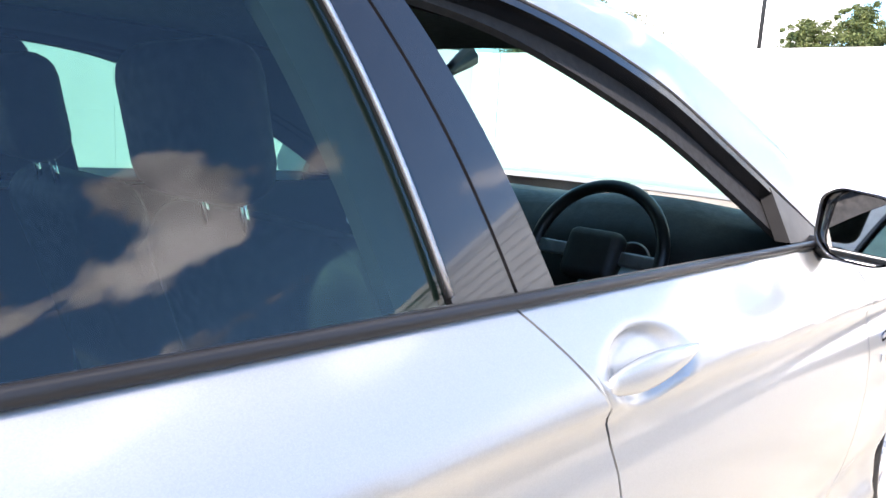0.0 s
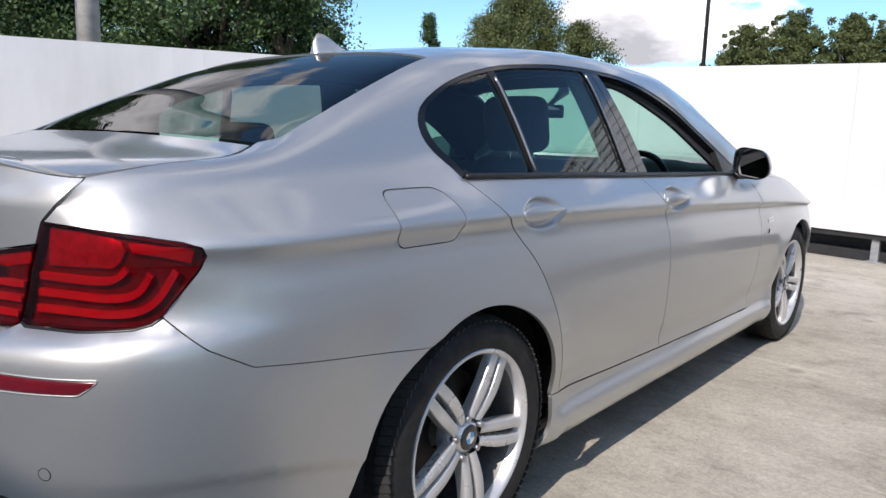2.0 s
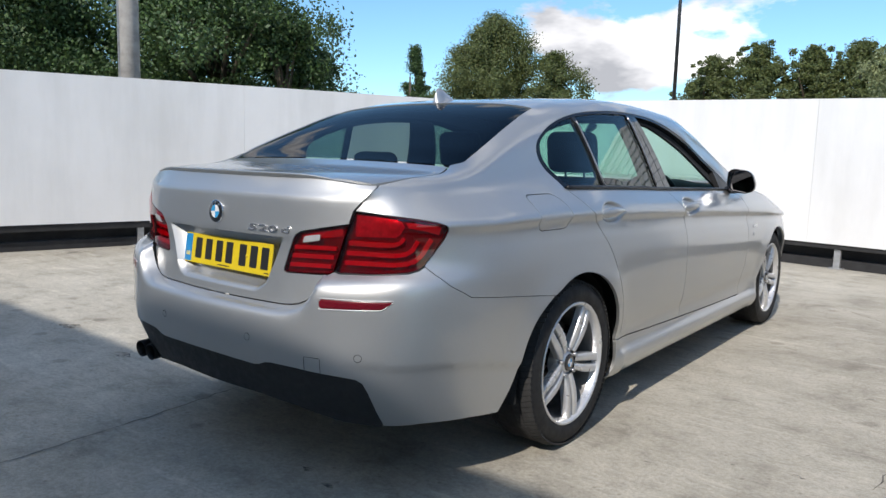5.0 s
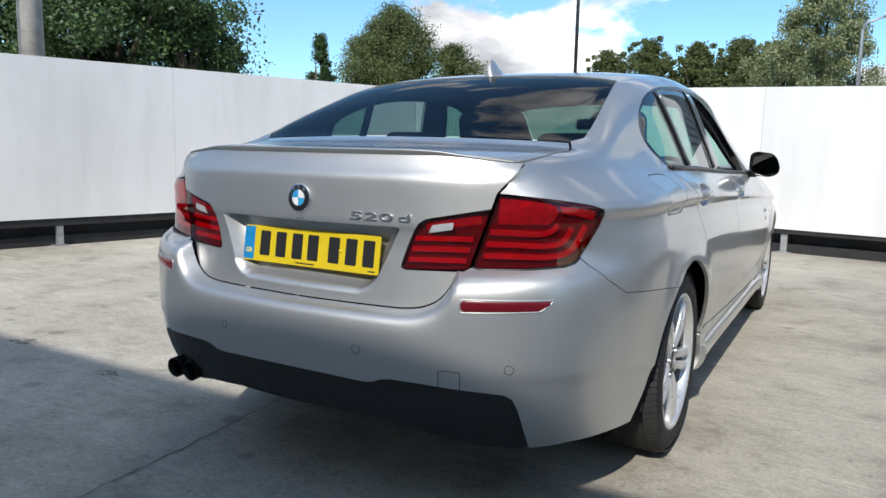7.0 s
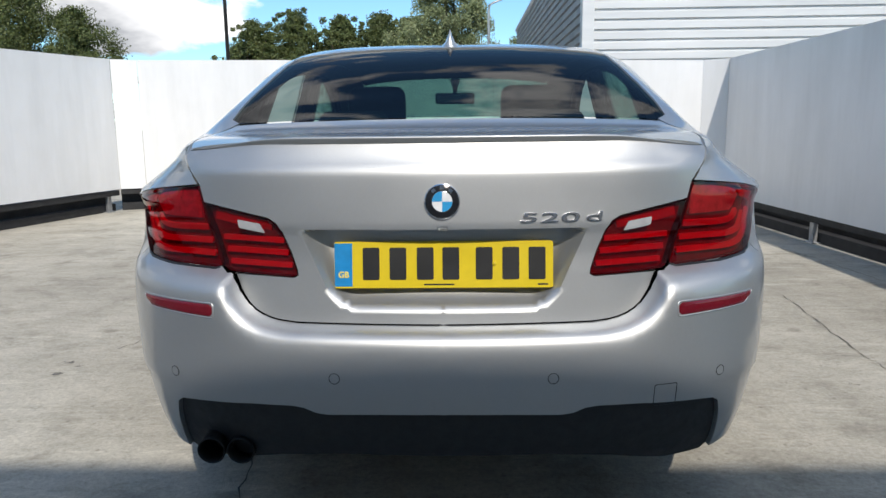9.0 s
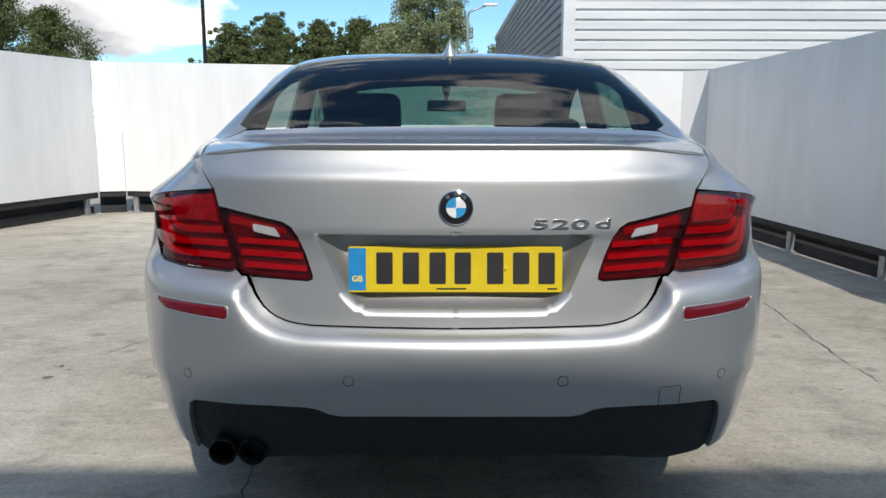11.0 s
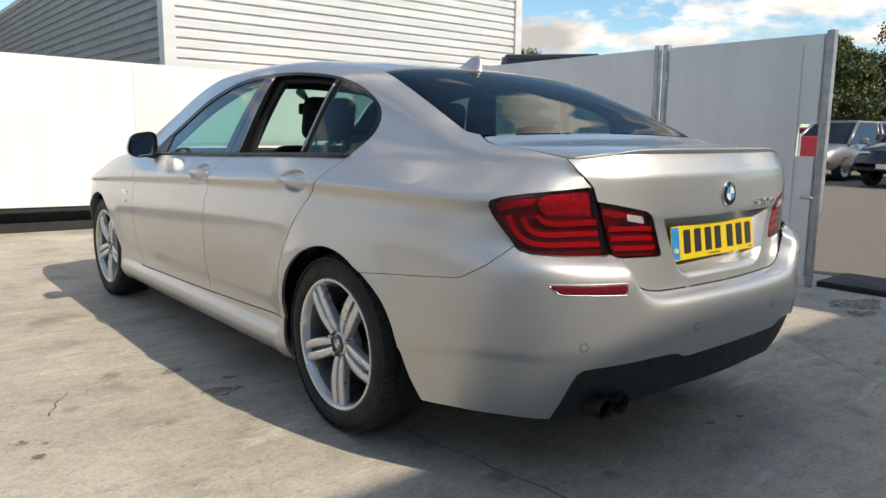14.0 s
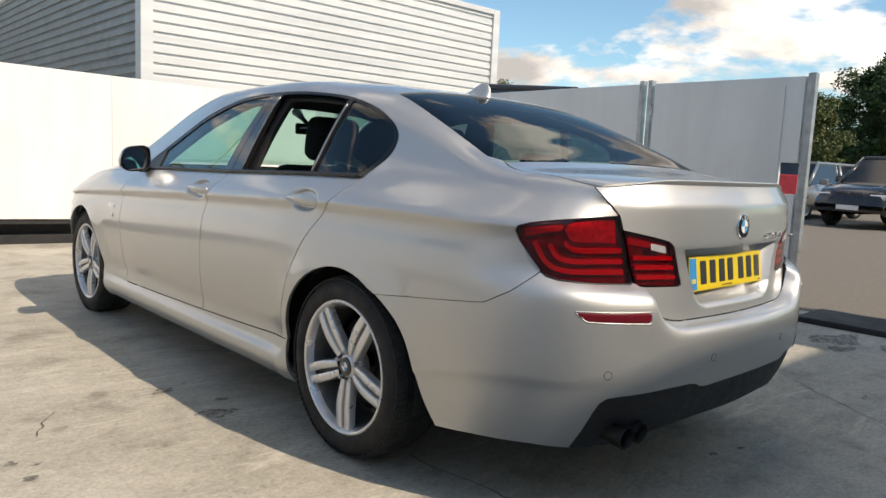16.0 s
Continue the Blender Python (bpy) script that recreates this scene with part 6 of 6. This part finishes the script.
badge = new("round_badge")
badge.parent = car
badge.matrix_basis = on_lid(0.0, 0.937, 0.001)
badge["label"] = "round badge of black ring and blue and white quarters"
for r0, r1, h0, h1, mat, nm in ((0.0, 0.041, 0.0, 0.005, M_CHROME, "badge_rim"), (0.0, 0.0385, 0.004, 0.0062, M_GLOSS_BLACK, "badge_ring"), (0.0, 0.0248, 0.006, 0.0066, M_CHROME, "badge_inner_rim")):
    bm = bmesh.new()
    lathe(bm, [(h0, r1), (h1 - 0.001, r1), (h1, r1 - 0.0012), (h1, 0.0001)], 48)
    bmesh.ops.transform(bm, matrix=Matrix.Rotation(radians(-90), 4, "Y"), verts=bm.verts)
    part(nm, bm, mat, badge)
for k, mat in enumerate((M_BADGE_WHITE, M_BADGE_BLUE, M_BADGE_WHITE, M_BADGE_BLUE)):
    bm = bmesh.new()
    c = bm.verts.new((0, 0, 0.0072))
    arc = [bm.verts.new((0.0232 * math.cos(a), 0.0232 * math.sin(a), 0.0071)) for a in np.linspace(k * math.pi / 2, (k + 1) * math.pi / 2, 13)]
    for a, b in zip(arc, arc[1:]):
        bm.faces.new([c, a, b])
    part("badge_quarter", bm, mat, badge)
for a in (-38, 0, 38):
    bm = bmesh.new()
    m = Matrix.Rotation(radians(-a), 4, "Z") @ Matrix.Translation((0, 0.0318, 0))
    box(bm, -0.0045, 0.0045, -0.004, 0.004, 0.006, 0.0070, 0.0, m)
    part("badge_mark", bm, M_CHROME, badge, smooth=False)
letters("520", 0.042, 0.0026, M_LETTER, car, on_lid(0.246, 0.893, 0.002) @ Matrix.Translation((0, -0.006, 0)) @ Matrix.Diagonal((2.2, 0.74, 1, 1)), "model_number", 1.04, 0.06, -0.0002)
letters("d", 0.042, 0.0026, M_LETTER, car, on_lid(0.350, 0.894, 0.002) @ Matrix.Translation((0, -0.006, 0)) @ Matrix.Diagonal((2.0, 0.74, 1, 1)), "model_letter", 1.0, 0.06, -0.0002)

# roof fin
bm = bmesh.new()
rows = []
base_y = 1.465
for i in range(11):
    f = i / 10
    y = base_y - 0.172 * f
    h = 0.068 * bump(f * 1.12) ** 0.9 if f < 0.94 else 0.066 * (1 - (f - 0.94) * 6)
    w = 0.036 * (math.sin(math.pi * (0.12 + 0.72 * f)))
    zb = top_z(y) - 0.004
    rows.append([bm.verts.new((w * a, y, zb + h * b)) for a, b in ((-1, 0), (-0.55, 0.3), (-0.2, 0.75), (0, 1), (0.2, 0.75), (0.55, 0.3), (1, 0))])
for a, b in zip(rows, rows[1:]):
    for j in range(6):
        bm.faces.new([a[j], a[j + 1], b[j + 1], b[j]])
bm.faces.new(rows[-1])
bmesh.ops.recalc_face_normals(bm, faces=bm.faces)
part("roof_fin", bm, M_PAINT, car, "silver shark-fin aerial")

# towing-eye cover in the bumper
cover = [(0.497, 0.452), (0.556, 0.452), (0.556, 0.505), (0.497, 0.505)]
bm = bmesh.new()
ring = rounded(cover, 0.004, 2)
tube(bm, [lower(*p) for p in dense(ring, 0.01)], 0.0011, 5, closed=True)
part("towing_cover", bm, M_TRIM, rear_bumper)

# ---- mirrors and wing details ----
for side in (1, -1):
    mirror_arm = new("door_mirror")
    mirror_arm.parent = car
    mirror_arm["label"] = "gloss black door mirror"
    # the shell narrows forwards from the frame of the mirror glass; x out, y ahead
    outline = rounded([(0.868, 0.990), (0.905, 0.958), (0.985, 0.954), (1.022, 0.972), (1.030, 1.005), (1.012, 1.058), (0.985, 1.082), (0.900, 1.092), (0.872, 1.075)], 0.022, 3)

    def back(x):
        return 3.065 - 0.10 * (x - 0.86)
    bm = bmesh.new()
    rows = []
    for f, k in ((0.0, 0.955), (0.0, 1.0), (0.10, 1.012), (0.3, 1.0), (0.52, 0.93), (0.72, 0.80), (0.88, 0.60), (0.97, 0.36), (1.0, 0.05)):
        cx, cz = 0.935, 1.02
        rows.append([bm.verts.new((side * (cx - 0.012 + (x - cx) * k * 1.04), back(x) + 0.135 * f + (0.008 if k == 0.955 else 0), cz + 0.024 + (z - cz) * k * 1.06)) for x, z in outline])
    n = len(outline)
    for a, b in zip(rows, rows[1:]):
        for j in range(n):
            bm.faces.new([a[j], a[(j + 1) % n], b[(j + 1) % n], b[j]])
    bm.faces.new(rows[-1])
    bmesh.ops.recalc_face_normals(bm, faces=bm.faces)
    part("shell", bm, M_GLOSS_BLACK, mirror_arm)
    bm = bmesh.new()
    bm.faces.new([bm.verts.new((side * (0.930 + (x - 0.94) * 0.98), back(x) + 0.008 - 0.20 * (x - 0.945) + 0.10 * (z - 1.02), 1.044 + (z - 1.02) * 0.98)) for x, z in outline])
    bm.normal_update()
    for f in bm.faces:
        if f.normal.y > 0:
            f.normal_flip()
    part("mirror_glass", bm, M_MIRROR, mirror_arm, smooth=False)
    bm = bmesh.new()
    tube(bm, [(side * 0.80, 3.16, 0.985), (side * 0.845, 3.145, 0.988), (side * 0.885, 3.13, 0.992)], [0.026, 0.022, 0.024], 10)
    part("arm", bm, M_TRIM, mirror_arm)
    bm = bmesh.new()
    corner = [(3.02, 1.004), (3.245, 0.994), (3.10, 1.075), (3.03, 1.108)]
    vs = []
    for y, z in corner:
        p = upper(*W(y, z))
        vs.append(bm.verts.new((side * (p.x - 0.002), p.y, p.z)))
    bm.faces.new(vs)
    r = bmesh.ops.extrude_face_region(bm, geom=bm.faces[:])
    bmesh.ops.translate(bm, vec=(-side * 0.03, 0, 0), verts=[v for v in r["geom"] if isinstance(v, bmesh.types.BMVert)])
    bmesh.ops.recalc_face_normals(bm, faces=bm.faces)
    part("mirror_base", bm, M_TRIM, mirror_arm, smooth=False)
    # wing badge with a bright frame
    for a, b, mat, up in (((3.455, 0.742), (3.56, 0.768), M_CHROME, 0.003), ((3.463, 0.748), (3.552, 0.762), M_STEEL, 0.0045)):
        bm = bmesh.new()
        sheet(bm, rounded([S(a[0], a[1]), S(b[0], a[1] + 0.006), S(b[0], b[1]), S(a[0], b[1] - 0.006)], 0.006, 2), lower, 0.03, gap=0, sink=-up)
        flange(bm, up)
        if side < 0:
            flip(bm)
        part("wing_badge", bm, mat, car)
    # valve-like small bright mark under the badge
    bm = bmesh.new()
    p = lower(*S(3.47, 0.70))
    box(bm, p.x * side - 0.003, p.x * side + 0.003, 3.462, 3.478, 0.69, 0.712, 0.001)
    part("wing_mark", bm, M_CHROME, car, smooth=False)

# ---- the cabin ----
def lean(y, z, deg):
    return Matrix.Translation((0, y, z)) @ Matrix.Rotation(radians(deg), 4, "X") @ Matrix.Translation((0, -y, -z))


for x in (0.37, -0.37):
    seat = new("front_seat")
    seat.parent = car
    seat["label"] = "dark upholstered front seat with headrest"
    bm = bmesh.new()
    cushion(bm, x - 0.25, x + 0.25, 2.28, 2.80, 0.34, 0.52, 0.06)
    part("seat", bm, M_CLOTH, seat)
    bm = bmesh.new()
    cushion(bm, x - 0.265, x + 0.265, 2.20, 2.34, 0.42, 1.09, 0.07, lean(2.28, 0.45, 18))
    part("backrest", bm, M_CLOTH, seat)
    bm = bmesh.new()
    cushion(bm, x - 0.14, x + 0.14, 1.96, 2.07, 1.080, 1.295, 0.05, lean(2.0, 1.1, 10))
    part("headrest", bm, M_CLOTH, seat)
    for d in (-0.055, 0.055):
        bm = bmesh.new()
        tube(bm, [(x + d, 2.06, 0.99), (x + d, 2.03, 1.12)], 0.007, 8)
        part("headrest_rod", bm, M_CHROME, seat)
bench = new("rear_bench")
bench.parent = car
bench["label"] = "dark upholstered rear bench with headrests"
bm = bmesh.new()
cushion(bm, -0.66, 0.66, 1.45, 1.95, 0.34, 0.55, 0.06)
part("seat", bm, M_CLOTH, bench)
bm = bmesh.new()
cushion(bm, -0.66, 0.66, 1.38, 1.52, 0.45, 0.99, 0.05, lean(1.45, 0.5, 20))
part("backrest", bm, M_CLOTH, bench)
for x in (-0.38, 0.38):
    bm = bmesh.new()
    cushion(bm, x - 0.14, x + 0.14, 1.24, 1.33, 1.015, 1.165, 0.045)
    part("headrest", bm, M_CLOTH, bench)
    for d in (-0.055, 0.055):
        bm = bmesh.new()
        tube(bm, [(x + d, 1.29, 0.95), (x + d, 1.285, 1.06)], 0.006, 8)
        part("headrest_rod", bm, M_CHROME, bench)
bm = bmesh.new()
box(bm, -0.64, 0.64, 0.66, 1.33, 0.985, 1.010, 0.008)
part("parcel_shelf", bm, M_CLOTH, car, smooth=False)
bm = bmesh.new()
box(bm, -0.70, 0.70, 1.18, 1.24, 0.30, 0.99, 0.01)
part("seat_bulkhead", bm, M_CLOTH, car, smooth=False)
for side in (1, -1):
    for y0, y1, nm in ((1.52, 2.22, "rear_door_card"), (2.24, 3.34, "front_door_card")):
        bm = bmesh.new()
        box(bm, side * 0.775, side * 0.815, y0, y1, 0.28, 0.975, 0.0)
        cushion(bm, min(side * 0.70, side * 0.79), max(side * 0.70, side * 0.79), y0 + 0.12, y1 - 0.2, 0.66, 0.72, 0.015)
        part(nm, bm, M_DASH, car, smooth=False)
bm = bmesh.new()
lin = [(D(1.30, 0.0)[0], 1.0), D(1.30, 0.56), D(1.6, 0.60), D(2.2, 0.60), D(2.7, 0.585), D(2.90, 0.55), (D(2.88, 0.0)[0], 1.0)]
sheet(bm, lin, upper, 0.06, gap=0, stretch=UP, keep=lambda p: p[1] > 0.999, sink=0.035)
mirror(bm)
part("headlining", bm, M_LINING, car)
# C-pillar inner trims, seen through the glass
for side in (1, -1):
    bm = bmesh.new()
    sheet(bm, [(S0 + 0.3, 0.08), (S1 - 0.03, 0.06)] + [(p[0] + 0.045 - 0.057 * bump((i - 8) / 5), p[1]) for i, p in enumerate(window_edge[3:16])] + [D(1.25, 0.60), D(0.9, 0.65), D(0.74, 0.67)], upper, 0.05, gap=0, stretch=UP, sink=0.045)
    if side < 0:
        flip(bm)
    part("pillar_lining", bm, M_LINING, car)
# the dark lining along the roof rail and down the front pillar
for side in (1, -1):
    rail = [p for p in window_edge if plan_y(p[0]) > 1.30]
    edge_in = [(p[0] - 0.045 * bump((i - len(rail) * 0.40) / (len(rail) * 0.25)), max(0.02, p[1] - 0.040 - 0.022 * bump((i - len(rail) * 0.35) / (len(rail) * 0.2)))) for i, p in enumerate(rail)]
    bm = bmesh.new()
    sheet(bm, edge_in + [D(3.40, 0.668), D(3.2, 0.612), D(2.96, 0.562), D(2.6, 0.56), D(2.0, 0.57), D(1.5, 0.56)], upper, 0.04, gap=0, stretch=UP, sink=0.032)
    flange(bm, 0.012)
    if side < 0:
        flip(bm)
    part("roof_rail_lining", bm, M_LINING, car)
# dashboard, wheel, mirror
dash = new("dashboard")
dash.parent = car
dash["label"] = "dark moulded dashboard with round vents and dials"
bm = bmesh.new()
prof = [(3.14, 0.55), (3.11, 0.78), (3.14, 0.90), (3.20, 0.985), (3.32, 1.008), (3.53, 1.000), (3.66, 0.965), (3.66, 0.5)]
rows = []
for i in range(17):
    x = -0.76 + 1.52 * i / 16
    hood_up = 0.030 * math.exp(-((x - 0.37) / 0.2) ** 4)
    rows.append([bm.verts.new((x, y + 0.10 * (abs(x) / 0.76) ** 4, z + hood_up * (1 if 0 < j < 5 else 0))) for j, (y, z) in enumerate(prof)])
for a, b in zip(rows, rows[1:]):
    for j in range(7):
        bm.faces.new([a[j], a[j + 1], b[j + 1], b[j]])
bmesh.ops.recalc_face_normals(bm, faces=bm.faces)
part("moulding", bm, M_DASH, dash)
for x, z, r in ((0.43, 0.885, 0.05), (0.31, 0.885, 0.05), (0.66, 0.86, 0.035), (-0.66, 0.86, 0.035)):
    bm = bmesh.new()
    lathe(bm, [(0.0, r), (0.006, r), (0.006, r * 0.88), (0.002, r * 0.86), (0.002, 0.0001)], 28)
    bmesh.ops.transform(bm, matrix=Matrix.Translation((x, 3.125, z)) @ Matrix.Rotation(radians(-90), 4, "Z") @ Matrix.Rotation(radians(-15), 4, "Y"), verts=bm.verts)
    part("dial", bm, M_STEEL, dash)
steering = new("steering_wheel")
steering.parent = car
steering["label"] = "black leather steering wheel with silver spokes"
steering.matrix_basis = Matrix.Translation((0.37, 3.04, 0.905)) @ Matrix.Rotation(radians(66), 4, "X")
bm = bmesh.new()
tube(bm, [(0.178 * math.cos(a), 0.178 * math.sin(a), 0) for a in np.linspace(0, 2 * math.pi, 40, endpoint=False)], 0.0165, 10, closed=True)
part("rim", bm, plain("leather_wheel", (0.016, 0.016, 0.017), 0.35), steering)
bm = bmesh.new()
cushion(bm, -0.075, 0.075, -0.07, 0.06, -0.03, 0.03, 0.025)
part("boss", bm, M_DASH, steering)
for a in (0, 180, 270):
    bm = bmesh.new()
    box(bm, 0.06, 0.175, -0.017, 0.017, -0.012, 0.004, 0.004)
    bmesh.ops.transform(bm, matrix=Matrix.Rotation(radians(a), 4, "Z"), verts=bm.verts)
    part("spoke", bm, M_STEEL, steering, smooth=False)
bm = bmesh.new()
tube(bm, [(0.37, 3.05, 0.895), (0.37, 3.18, 0.84)], 0.035, 12)
part("steering_column", bm, M_DASH, dash)
bm = bmesh.new()
cushion(bm, -0.115, 0.115, 2.75, 2.78, 1.230, 1.295, 0.012)
inner_mirror = part("inner_mirror", bm, M_TRIM, car, "black inside mirror")
bm = bmesh.new()
box(bm, -0.105, 0.105, 2.7465, 2.7485, 1.238, 1.287, 0.0)
part("glass", bm, M_MIRROR, inner_mirror, smooth=False)
bm = bmesh.new()
tube(bm, [(0, 2.775, 1.27), (0, 2.87, 1.325), (0, 2.955, 1.375)], [0.012, 0.014, 0.03], 8)
part("stalk", bm, M_TRIM, inner_mirror)
